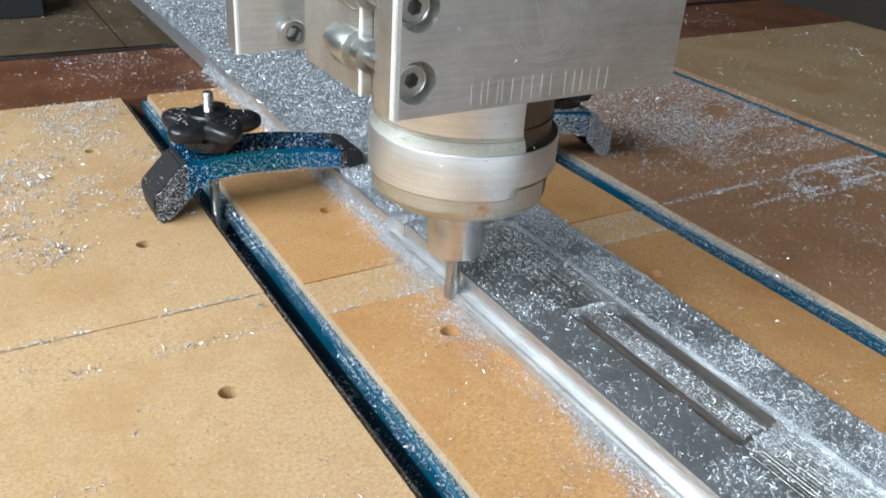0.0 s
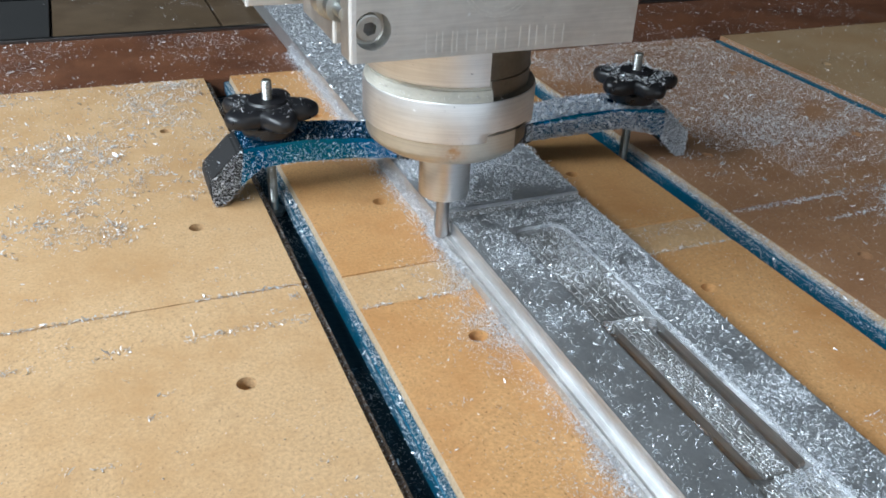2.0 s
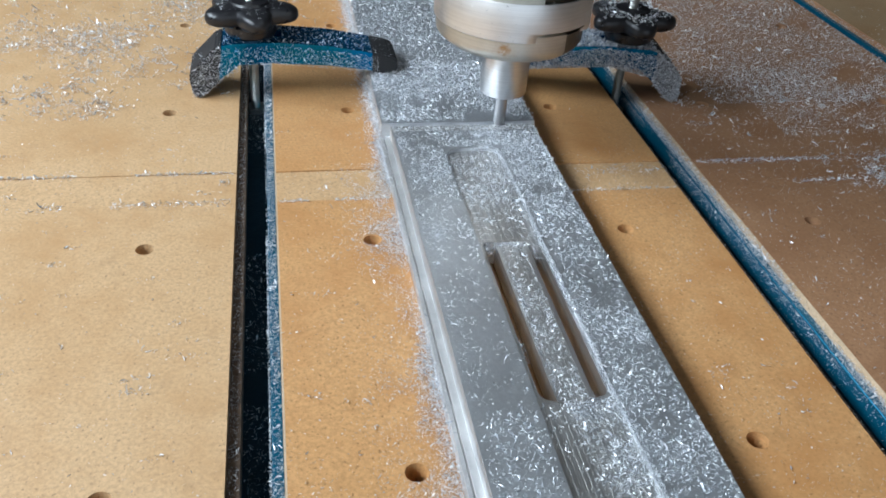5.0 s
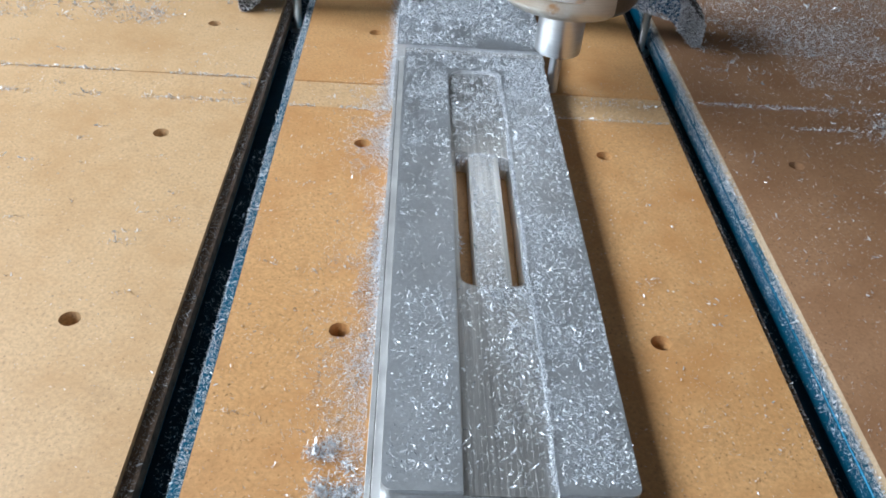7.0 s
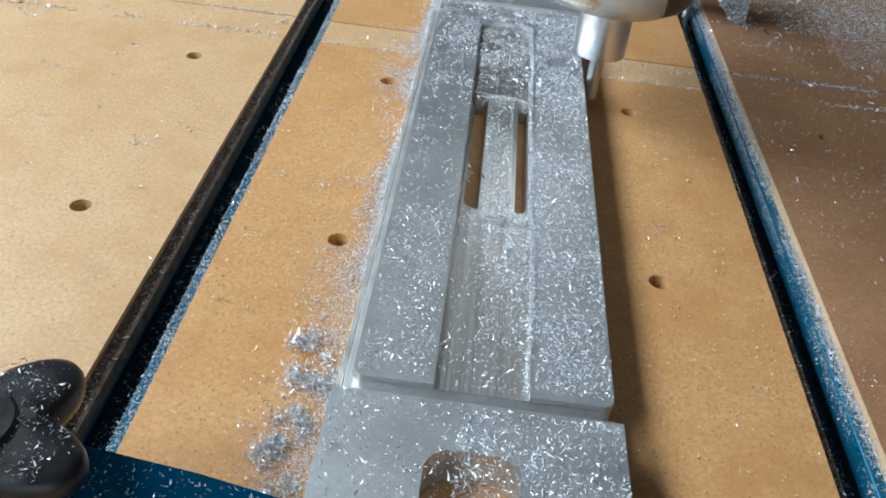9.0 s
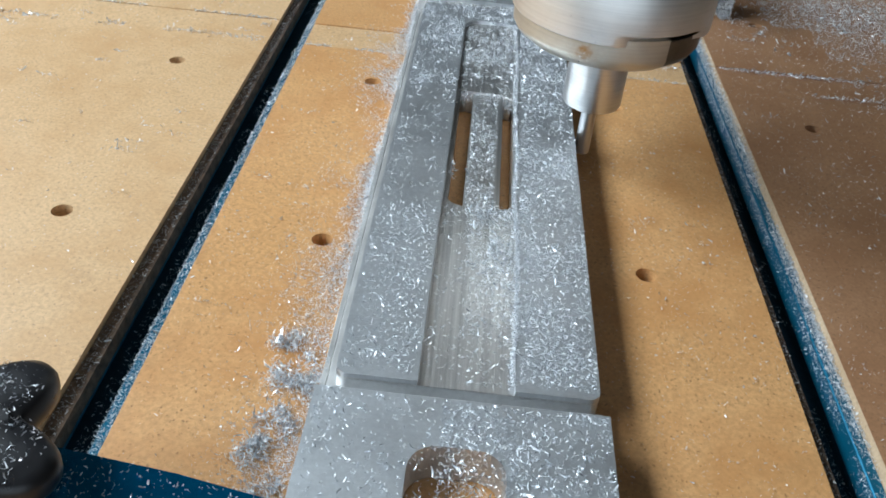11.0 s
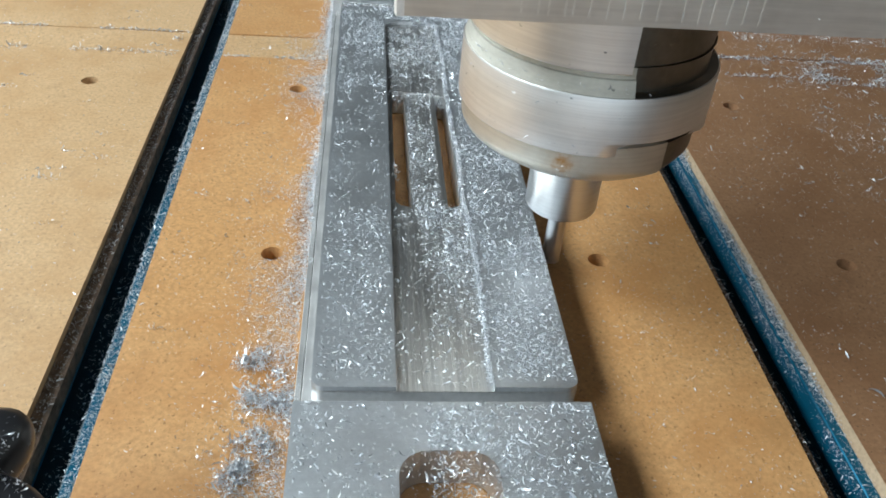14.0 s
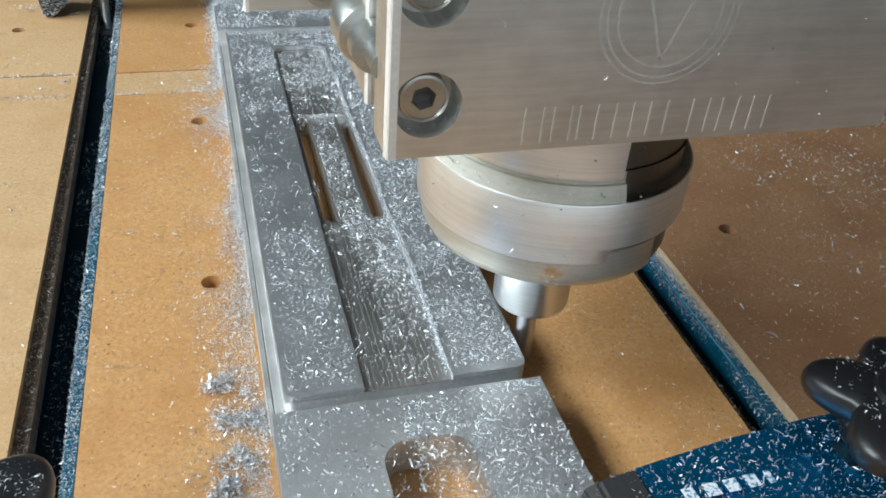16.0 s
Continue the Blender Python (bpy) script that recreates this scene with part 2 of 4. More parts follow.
def prism(bm, outline, holes, z0, z1, bottom=False):
    """Upright walls round an outline and its holes, with a top face."""
    top_edges, low_edges = [], []
    for loop in [outline, *holes]:
        up = [bm.verts.new((x, y, z1)) for x, y in loop]
        lo = [bm.verts.new((x, y, z0)) for x, y in loop]
        for k in range(len(loop)):
            j = (k + 1) % len(loop)
            bm.faces.new((lo[k], lo[j], up[j], up[k]))
            top_edges.append(bm.edges.get((up[k], up[j])))
            low_edges.append(bm.edges.get((lo[k], lo[j])))
    bmesh.ops.triangle_fill(bm, use_beauty=True, use_dissolve=False, edges=top_edges)
    if bottom:
        bmesh.ops.triangle_fill(bm, use_beauty=True, use_dissolve=False, edges=low_edges)
    return bm


def lathe(profile, n=64, flats=(), bm=None, cap=True):
    """Turned body: profile of (radius, z); flats of (angle, distance, z low, z high)."""
    bm = bm or bmesh.new()
    rows = []
    for r, z in profile:
        row = []
        for k in range(n):
            a = 2 * math.pi * k / n
            rr = r
            for angle, dist, lo, hi in flats:
                if lo <= z <= hi and math.cos(a - radians(angle)) > 0.05:
                    rr = min(rr, dist / math.cos(a - radians(angle)))
            row.append(bm.verts.new((rr * math.cos(a), rr * math.sin(a), z)))
        rows.append(row)
    for lo, hi in zip(rows, rows[1:]):
        for k in range(n):
            bm.faces.new((lo[k], lo[(k + 1) % n], hi[(k + 1) % n], hi[k]))
    if cap:
        bm.faces.new(rows[0][::-1])
        bm.faces.new(rows[-1])
    return bm


def opened(bm, a0, a1):
    """Takes away the faces of a turned part between two angles."""
    gone = set()
    for f in bm.faces:
        c = f.calc_center_median()
        if a0 < math.degrees(math.atan2(c.y, c.x)) < a1:
            gone.add(f)
    rims = [e for e in bm.edges if sum(f in gone for f in e.link_faces) == 1]
    bmesh.ops.delete(bm, geom=list(gone), context="FACES_KEEP_BOUNDARY")
    made = bmesh.ops.extrude_edge_only(bm, edges=[e for e in rims if e.is_valid])["geom"]
    for v in made:
        if isinstance(v, bmesh.types.BMVert):
            v.co.x *= 0.93
            v.co.y *= 0.93
    return bm


def extruded_xz(profile, y0, y1, bm=None):
    bm = bm or bmesh.new()
    a = [bm.verts.new((x, y0, z)) for x, z in profile]
    b = [bm.verts.new((x, y1, z)) for x, z in profile]
    for k in range(len(profile)):
        j = (k + 1) % len(profile)
        bm.faces.new((a[k], a[j], b[j], b[k]))
    bm.faces.new(a[::-1])
    bm.faces.new(b)
    return bm


# ---- the room ----
FLOOR_Z = -0.92
X0, X1, Y0, Y1, TOP = -1.1, 2.4, -2.4, 2.2, 1.9


def slab(name, x0, x1, y0, y1, z0, z1, material, label):
    bm = box(x0 / K, x1 / K, y0 / K, y1 / K, z0 / K, z1 / K)
    return tagged(part(name, bm, material), label, kind="structure")


slab("floor", X0 - 0.1, X1 + 0.1, Y0 - 0.1, Y1 + 0.1, FLOOR_Z - 0.1, FLOOR_Z, CONCRETE, "grey concrete workshop floor")
slab("ceiling", X0 - 0.1, X1 + 0.1, Y0 - 0.1, Y1 + 0.1, TOP, TOP + 0.1, WHITE_PAINT, "plain off-white painted ceiling")
# unseen wall, kept dark so that clamps and metals reflect dark
slab("wall_north", X0 - 0.1, X1 + 0.1, Y1, Y1 + 0.1, FLOOR_Z, TOP, DARK_PAINT, "unseen dark wall added for dark reflections")
# unseen wall, its opening made up to go with the fill lamp
south = thing("wall_south", "plain unseen wall with an opening added for the fill lamp", "wall", kind="structure")
for x0, x1, z0, z1 in ((X0 - 0.1, -0.95, FLOOR_Z, TOP), (1.5, X1 + 0.1, FLOOR_Z, TOP), (-0.95, 1.5, 1.4, TOP)):
    part("wall_panel", box(x0 / K, x1 / K, (Y0 - 0.1) / K, Y0 / K, z0 / K, z1 / K), PLASTER, south)
slab("wall_east", X1, X1 + 0.1, Y0, Y1, FLOOR_Z, TOP, DULL_PAINT, "plain workshop wall in dull brown paint")
west = thing("wall_west", "plain workshop wall with a wide window opening", "wall", kind="structure")
for y0, y1, z0, z1 in ((Y0, -1.2, FLOOR_Z, TOP), (0.75, Y1, FLOOR_Z, TOP), (-1.2, 0.75, FLOOR_Z, 0.7), (-1.2, 0.75, 1.25, TOP)):
    part("wall_panel", box((X0 - 0.1) / K, X0 / K, y0 / K, y1 / K, z0 / K, z1 / K), PLASTER, west)

# ---- the machine bed ----
TRACKS = (-10.40, -1.93, 6.47, 14.95)
HALF = 0.345  # half of a track slot
Y_NEAR, Y_FAR = -19.0, 13.45
bed = thing("machine_bed", "router table base under the boards", "machine bed", kind="structure")
part("base_slab", box(-24, 29, Y_NEAR, 31, -1.5, -0.72, 0.05), DARK_STEEL, bed)
for x in (-23, 27):
    for y in (Y_NEAR + 1, 29):
        part("leg", box(x, x + 1.5, y, y + 1.5, FLOOR_Z / K, -1.5, 0.05), DARK_STEEL, bed)

spoilboard = thing("spoilboard", "tan fibreboard spoilboard panels with screw holes between blue tracks", "spoilboard", kind="structure")
strips = [(-23.5, TRACKS[0] - HALF)] + [(a + HALF, b - HALF) for a, b in zip(TRACKS, TRACKS[1:])] + [(TRACKS[3] + HALF, 28.5)]
bands = [(Y_NEAR, 1.315), (1.330, 2.365), (2.380, Y_FAR)]
hole_rows = (-14.9, -10.0, -5.0, 0.0, 4.92, 9.9)
hole_columns = ((-12.1,), (-8.7, -3.67), (0.0, 4.54), (8.24, 12.95), (16.7,))
LIP = 0.032  # width of the pale bevel at a board's edge
for s, (x0, x1) in enumerate(strips):
    for k, (y0, y1) in enumerate(bands):
        holes = [circle(hx, hy, 0.15, 18) for hx in hole_columns[s] for hy in hole_rows if y0 + 0.3 < hy < y1 - 0.3]
        sag = (-0.012, -0.022, 0.0)[k] if s != 1 else (0.0, -0.012, 0.0)[k]
        left = x0 + (LIP if s else 0)
        bm = prism(bmesh.new(), [(left, y0), (x1, y0), (x1, y1), (left, y1)], holes, -0.70, sag)
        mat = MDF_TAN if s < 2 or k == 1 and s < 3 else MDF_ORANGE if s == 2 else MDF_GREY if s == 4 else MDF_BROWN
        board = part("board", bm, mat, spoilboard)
        if s:
            lip = extruded_xz([(x0, -0.70), (left - 0.001, -0.70), (left - 0.001, sag - 0.004), (x0, -0.15)], y0, y1)
            part("bevelled_edge", lip, MDF_PALE if s < 4 else MDF_BROWN, board, "pale bare bevelled edge")


LIP_Z = -0.15  # top of the track's lips


def track_profile():
    h = HALF - 0.005
    half = [(0.27, -0.62), (0.27, -0.45), (0.20, -0.45), (0.20, LIP_Z - 0.015), (0.215, LIP_Z), (h, LIP_Z), (h, -0.70)]
    return [(-x, z) for x, z in half[::-1]] + half


first = thing("t_track", "blue anodised aluminium T-track sunk between the boards", "t-track", "tracks in the table")
first.matrix_world = place(TRACKS[0], 0)
part("rail", extruded_xz(track_profile(), Y_NEAR, Y_FAR), TRACK_BLUE, first)
part("dust_shade_layer", extruded_xz([(-HALF + 0.008, LIP_Z + 0.001), (-0.2025, LIP_Z + 0.001), (-0.1985, LIP_Z - 0.20), (-0.175, LIP_Z - 0.20), (-0.185, LIP_Z + 0.006), (-0.23, LIP_Z + 0.018), (-HALF + 0.03, LIP_Z + 0.05), (-HALF + 0.008, LIP_Z + 0.07)], Y_NEAR, Y_FAR), DUST_SHADE, first, "grey-brown dust on the lip, darkened by painted shade")
part("channel_floor", box(-0.265, 0.265, Y_NEAR, Y_FAR, -0.615, -0.57), CHANNEL_SHADE, first, "channel floor with the slot's shade in its colour")
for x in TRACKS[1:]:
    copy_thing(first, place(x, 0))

# behind the boards
rear = thing("rear_board", "dark red-brown hardboard strip covered with swarf", "board", kind="structure")
part("board", box(-24, 29, Y_FAR + 0.02, 18.1, -0.7, -0.06, 0.01), HARDBOARD, rear)
edge = tagged(part("edge_strip", box(-24, 29, 18.12, 18.32, -0.7, 0.04, 0.02), DARK_STEEL), "thin dark metal edging strip behind the board", "edging")
part("board", box(4.0, 29, 18.36, 31, -0.7, -0.06, 0.01), HARDBOARD, rear)
far_panels = thing("far_panels", "dull tan panels beyond the edging strip", "board", kind="structure")
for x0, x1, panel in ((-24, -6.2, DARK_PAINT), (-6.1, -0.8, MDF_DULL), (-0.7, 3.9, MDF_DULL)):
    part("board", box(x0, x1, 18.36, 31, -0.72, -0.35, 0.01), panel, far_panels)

rope = bmesh.new()
for k in range(34):
    t = k / 33
    c = (0.9 + 1.1 * t + 0.12 * math.sin(9 * t), 18.4 + 12 * t, -0.24)
    made = bmesh.ops.create_icosphere(rope, subdivisions=1, radius=0.27)["verts"]
    for v in made:
        v.co = Vector((c[0] + v.co.x * 1.1, c[1] + v.co.y, c[2] + v.co.z * 0.42))
tagged(part("cable_bundle", rope, RUBBER, None, "", True), "dark lumpy cable lying beyond the board", "cable")
tagged(part("dark_rail", box(-24, -2.6, 24.5, 27, -0.35, 1.3, 0.05), RUBBER), "dark machine rail standing behind the table", "rail")

# ---- the workpiece ----
PART = (0.70, 3.59, -7.98, 2.92)
PKT = (1.60, 2.66)  # pocket, left and right
work = thing("aluminium_workpiece", "flat aluminium bar being milled, with a long pocket and loose swarf", "workpiece")
PF = 0.43  # height of the pocket's floor
near_hole = rounded(1.60, 2.58, -11.2, -8.84, 0.30, 6)
recess = arc(1.675 + 0.17, -4.42 + 0.17, 0.17, 180, 250, 5) + [(1.95, -4.47), (2.30, -4.44)] + arc(2.60 - 0.13, -4.42 + 0.13, 0.13, -80, 0, 4) + arc(2.60 - 0.10, -0.98 - 0.10, 0.10, 0, 90, 4) + [(2.43, -0.94), (2.40, -0.866), (1.92, -0.866)] + arc(1.675 + 0.11, -0.82 - 0.11, 0.11, 90, 180, 4)
for name, a, b, z, label in (("outer_ledge", 0.51, 0.575, 0.17, "bright thin ledge left round the part"), ("inner_ledge", 0.590, 0.70, 0.21, "glossy milled ledge beside the part")):
    ledge_bm = box(a, b, -8.2, 3.3, 0.004, z, 0.006)
    part(name, ledge_bm, LEDGE_ALU, work, label)
# dark strip painting the shade in the groove between the two aluminium ledges
part("ledge_groove_shade", box(0.573, 0.592, -8.2, 3.3, 0.004, 0.12), DARK_STEEL, work)
for name, a, b in (("near_groove", -8.195, -7.9), ("far_groove", 2.9, 3.275)):
    part(name, box(0.701, 3.66, a, b, 0.004, 0.20 if a < 0 else 0.43), LEDGE_ALU, work)
x0, x1, y0, y1 = PART
low = prism(bmesh.new(), rounded(x0, x1, y0, y1, 0.13, 5), [recess], 0.004, PF)
part("pocket_floor", low, CUT_ALU, work, "pocket floor with milling streaks")
tongue = prism(bmesh.new(), rounded(1.90, 2.42, -4.41, -0.868, 0.03, 3), [], 0.002, 0.39)
tongue_part = part("tongue", tongue, CUT_ALU, work, "narrow tongue left standing between two slots")
for k in range(8):
    xs = 1.92 + 0.06 * k
    part("milling_step", box(xs, xs + 0.024, -4.37, -0.90, 0.389, 0.3915 + 0.001 * (k % 3)), CUT_ALU, tongue_part)
r = 0.13
u_shape = arc(x1 - r, y0 + r, r, -90, 0, 5) + arc(x1 - r, y1 - r, r, 0, 90, 5) + arc(x0 + r, y1 - r, r, 90, 180, 5) + arc(x0 + r, y0 + r, r, 180, 270, 5)
u_shape += [(PKT[0], y0)] + arc(PKT[0] + 0.33, 2.20 - 0.33, 0.33, 180, 90, 7) + arc(PKT[1] - 0.33, 2.20 - 0.33, 0.33, 90, 0, 7) + [(PKT[1], y0)]
rim = prism(bmesh.new(), u_shape, [], PF + 0.0005, 0.50)
part("machined_part", rim, PLATE_ALU, work, "grey aluminium part with a rounded pocket")
wall_loop = rounded(x0 - 0.004, x1 + 0.003, y0 - 0.004, y1 + 0.003, 0.134, 8)
wall_bm = bmesh.new()
lower, upper = [wall_bm.verts.new((x, y, 0.2)) for x, y in wall_loop], [wall_bm.verts.new((x, y, 0.42)) for x, y in wall_loop]
for k in range(len(wall_loop)):
    j = (k + 1) % len(wall_loop)
    wall_bm.faces.new((lower[k], lower[j], upper[j], upper[k]))
part("milled_side", wall_bm, WALL_ALU, work, "bright milled side of the part", True)
for name, a, b, holes in (("near_tab", -12.5, -8.19, [near_hole]), ("far_tab", 3.27, 26.0, [])):
    tab = prism(bmesh.new(), [(0.53, a), (3.67, a), (3.67, b), (0.53, b)], holes, 0.004, 0.50)
    part(name, tab, PLATE_ALU, work)
for k in range(15):
    xs = 1.64 + 0.066 * k
    rise = (2, 4, 1, 3, 5, 2, 1, 4)[k % 8]
    part("milling_step", box(xs, xs + 0.020 + 0.005 * (k % 4), -7.97, -4.60 - 0.08 * (k % 3), PF - 0.001, PF + 0.001 + 0.0010 * rise), CUT_ALU, work)
    if k % 2:
        part("milling_step", box(xs, xs + 0.024, -0.80, 1.85, PF - 0.001, PF + 0.001 + 0.0008 * rise), CUT_ALU, work)


# ---- clamps ----
def hold_down_clamp(at, mirror, label):
    s = -1 if mirror else 1
    ob = thing("hold_down_clamp", label, "clamp", "clamps on the table", at=at)
    top = [(-0.62, 1.16), (-0.45, 1.20), (0.6, 1.235), (1.6, 1.16), (2.55, 1.00)]
    low = [(2.55, 0.60), (1.6, 0.72), (0.4, 0.78), (-0.28, 0.74), (-0.72, 0.40)]
    bar_profile = [(s * x, z) for x, z in top + low]
    bm = bmesh.new()
    extruded_xz(bar_profile, -0.52, -0.16, bm)
    extruded_xz(bar_profile, 0.16, 0.52, bm)
    extruded_xz([(s * x, z) for x, z in ((0.62, 1.235), (1.6, 1.16), (2.55, 1.0), (2.55, 0.60), (1.6, 0.72), (0.62, 0.77))], -0.16, 0.16, bm)
    extruded_xz([(s * x, z) for x, z in ((-0.62, 1.16), (-0.45, 1.2), (-0.3, 1.205), (-0.28, 0.74), (-0.72, 0.40))], -0.16, 0.16, bm)
    part("bar", bm, BLUE, ob)
    heel = extruded_xz([(s * x, z) for x, z in ((-0.60, 1.17), (-0.74, 1.14), (-1.30, 0.58), (-1.34, 0.46), (-1.28, 0.04), (-1.20, 0.0), (-1.08, 0.02), (-0.70, 0.36))], -0.53, 0.53)
    bmesh.ops.bevel(heel, geom=heel.edges[:], offset=0.04, segments=2, affect="EDGES")
    part("heel_cap", heel, RUBBER, ob, "black rubber heel")
    tip = extruded_xz([(s * x, z) for x, z in ((2.54, 1.01), (2.95, 0.93), (3.10, 0.84), (3.12, 0.60), (3.02, 0.505), (2.6, 0.505), (2.54, 0.56))], -0.53, 0.53)
    bmesh.ops.bevel(tip, geom=tip.edges[:], offset=0.035, segments=2, affect="EDGES")
    part("tip_cap", tip, RUBBER, ob, "black rubber tip")
    part("washer", lathe([(0.30, 1.225), (0.36, 1.23), (0.36, 1.27), (0.30, 1.28)], 32), ZINC, ob)
    # star knob
    bm = bmesh.new()
    n, rows = 80, []
    for r, z in ((0.42, 1.27), (0.52, 1.29), (0.55, 1.36), (0.55, 1.50), (0.72, 1.55), (0.90, 1.575), (0.98, 1.62), (1.01, 1.69), (1.01, 1.76), (0.98, 1.83), (0.90, 1.88), (0.74, 1.905), (0.52, 1.92), (0.40, 1.925), (0.37, 1.97), (0.2, 1.98)):
        row = []
        for k in range(n):
            a = 2 * math.pi * k / n
            lobe = (0.5 + 0.5 * math.cos(5 * a)) ** 0.7 if r > 0.45 else 1
            rr = r * (0.62 + 0.38 * lobe) if r > 0.6 else r
            row.append(bm.verts.new((rr * math.cos(a + 1.13), rr * math.sin(a + 1.13), z)))
        rows.append(row)
    for p, q in zip(rows, rows[1:]):
        for k in range(n):
            bm.faces.new((p[k], p[(k + 1) % n], q[(k + 1) % n], q[k]))
    bm.faces.new(rows[0][::-1])
    bm.faces.new(rows[-1])
    part("knob", bm, BLACK, ob, "black plastic star knob", True)
    profile = [(0.095, -0.46)]
    z = -0.45
    while z < 2.33:
        profile += [(0.092, z), (0.106, z + 0.02), (0.092, z + 0.04)]
        z += 0.055
    bolt = part("bolt", lathe(profile + [(0.085, 2.37)], 16), ZINC, ob, "zinc-plated threaded bolt")
    part("bolt_head", lathe([(0.25, -0.565), (0.25, -0.46), (0.22, -0.455)], 6), ZINC, bolt)
    return ob


hold_down_clamp(place(-1.95, 6.14, 0, 0), False, "blue hold-down clamp with a black star knob, dusted with swarf")
hold_down_clamp(place(6.45, 5.80, 0, -9), True, "blue hold-down clamp with black knob, thickly covered in swarf")
hold_down_clamp(place(-1.93, -10.40, 0, -4), False, "blue hold-down clamp with a shiny black star knob")
clamp_d = hold_down_clamp(place(6.46, -10.52, 0, 2), True, "blue hold-down clamp with worn white print and black knob")
for k in range(7):
    wide = (0.13, 0.15, 0.14)[k % 3]
    bm = box(-2.36 + 0.225 * k, -2.36 + 0.225 * k + wide, -0.085, 0.06, 0, 0.004)
    bar = part("print_bar", bm, WHITE, next(c for c in clamp_d.children if c.name.startswith("bar")), "worn white printed bar")
    bar.matrix_local = Matrix.Translation((0, 0, 1.172 * K)) @ pose(0, 0, 0, 0, 0, 0)

# ---- the spindle, which moves ----
spindle = thing("router_spindle", "steel router spindle in an aluminium mount with a collet and cutter", "spindle")
FRONT = -2.03
bm = bmesh.new()
rows = []
for k in range(37):
    z = 0.06 + 1.2 * k / 36
    row = []
    for j in range(24):
        a = 2 * math.pi * j / 24
        flute = 1.0 if z > 0.85 else 0.90 + 0.10 * abs(math.cos(a)) ** 0.6
        row.append(bm.verts.new((0.125 * flute * math.cos(a + 1.2 * z), 0.125 * flute * math.sin(a + 1.2 * z), z)))
    rows.append(row)
for p, q in zip(rows, rows[1:]):
    for j in range(24):
        bm.faces.new((p[j], p[(j + 1) % 24], q[(j + 1) % 24], q[j]))
bm.faces.new(rows[0][::-1])
part("end_mill", bm, CARBIDE, spindle, "carbide end mill", True)
part("collet_nut", lathe([(0.20, 0.98), (0.20, 0.96), (0.415, 0.96), (0.447, 0.978), (0.462, 1.01), (0.462, 1.93), (0.44, 1.94), (0.43, 2.2)], 64), NUT_STEEL, spindle, "polished collet nut", True)
part("nose", opened(lathe([(0.47, 2.05), (1.12, 2.05), (1.20, 2.065), (1.37, 2.19), (1.41, 2.26), (1.415, 2.30), (1.415, 2.46), (1.415, 2.461), (1.415, 2.6)], 120), -61, 15), NOSE, spindle, "turned steel nose with a rust stain", True)
part("nose_flat", lathe([(0.46, 2.056), (1.15, 2.06), (1.30, 2.15), (1.365, 2.26), (1.37, 2.55)], 96), DARK_CORE, spindle, "dark recess in the nose", True)
part("lower_ring", lathe([(1.38, 2.50), (1.455, 2.51), (1.47, 2.53), (1.47, 2.68), (1.47, 2.681), (1.47, 3.18), (1.46, 3.20), (1.30, 3.205)], 128, [(-60, 1.27, 2.40, 2.6805)]), STEEL, spindle, "", True)
part("dark_core", lathe([(1.448, 3.2055), (1.365, 3.2065), (1.34, 3.22), (1.34, 4.5), (1.2, 4.5)], 96, cap=False), DARK_CORE, spindle, "dark steel core under the rings", True)
part("seal_groove", opened(lathe([(1.45, 3.197), (1.455, 3.21), (1.40, 3.375), (1.37, 3.38), (1.36, 3.5)], 120), -83, 70), GREASE, spindle, "pale greasy bevel above the ring", True)
part("upper_ring", opened(lathe([(1.36, 3.44), (1.42, 3.445), (1.435, 3.465), (1.435, 4.6), (1.40, 4.62)], 120), -87, 70), STEEL, spindle, "", True)
part("spindle_body", lathe([(1.46, 4.4), (1.47, 4.42), (1.47, 9.5), (1.40, 9.6)], 96), STEEL, spindle, "", True)


def xz_plate(x0, x1, z0, z1, yf, yb, holes, outline=None, sockets=()):
    """A plate that faces -y, with round holes through it."""
    bm = prism(bmesh.new(), outline or [(x0, z0), (x1, z0), (x1, z1), (x0, z1)], [*holes, *sockets], -yb, -yf, True)
    for v in bm.verts:
        v.co = Vector((v.co.x, -v.co.z, v.co.y))
    return bm


screws = [(-2.03, 4.62), (-2.03, 5.48), (-2.03, 7.3)]
front_plate = part("front_plate", xz_plate(-2.33, 2.15, 4.19, 8.2, FRONT, FRONT + 0.5, [circle(x, z, 0.265, 28) for x, z in screws]), MOUNT_ALU, spindle, "brushed aluminium mount plate with engraved marks")


def bright_edge(x, y, z0, z1, wide, parent):
    """A bright strip, the highlight put into its colour, along an upright outer edge that points to -x and -y."""
    bm = bmesh.new()
    shape = ((x - 0.015, y + wide), (x + 0.005, y - 0.012), (x + wide, y - 0.004))
    low, top = [bm.verts.new((px, py, z0)) for px, py in shape], [bm.verts.new((px, py, z1)) for px, py in shape]
    for a, b in ((0, 1), (1, 2), (2, 0)):
        bm.faces.new((low[a], low[b], top[b], top[a]))
    bm.faces.new(low)
    part("bright_edge", bm, EDGE_HIGHLIGHT, parent, "plate edge with a painted highlight")


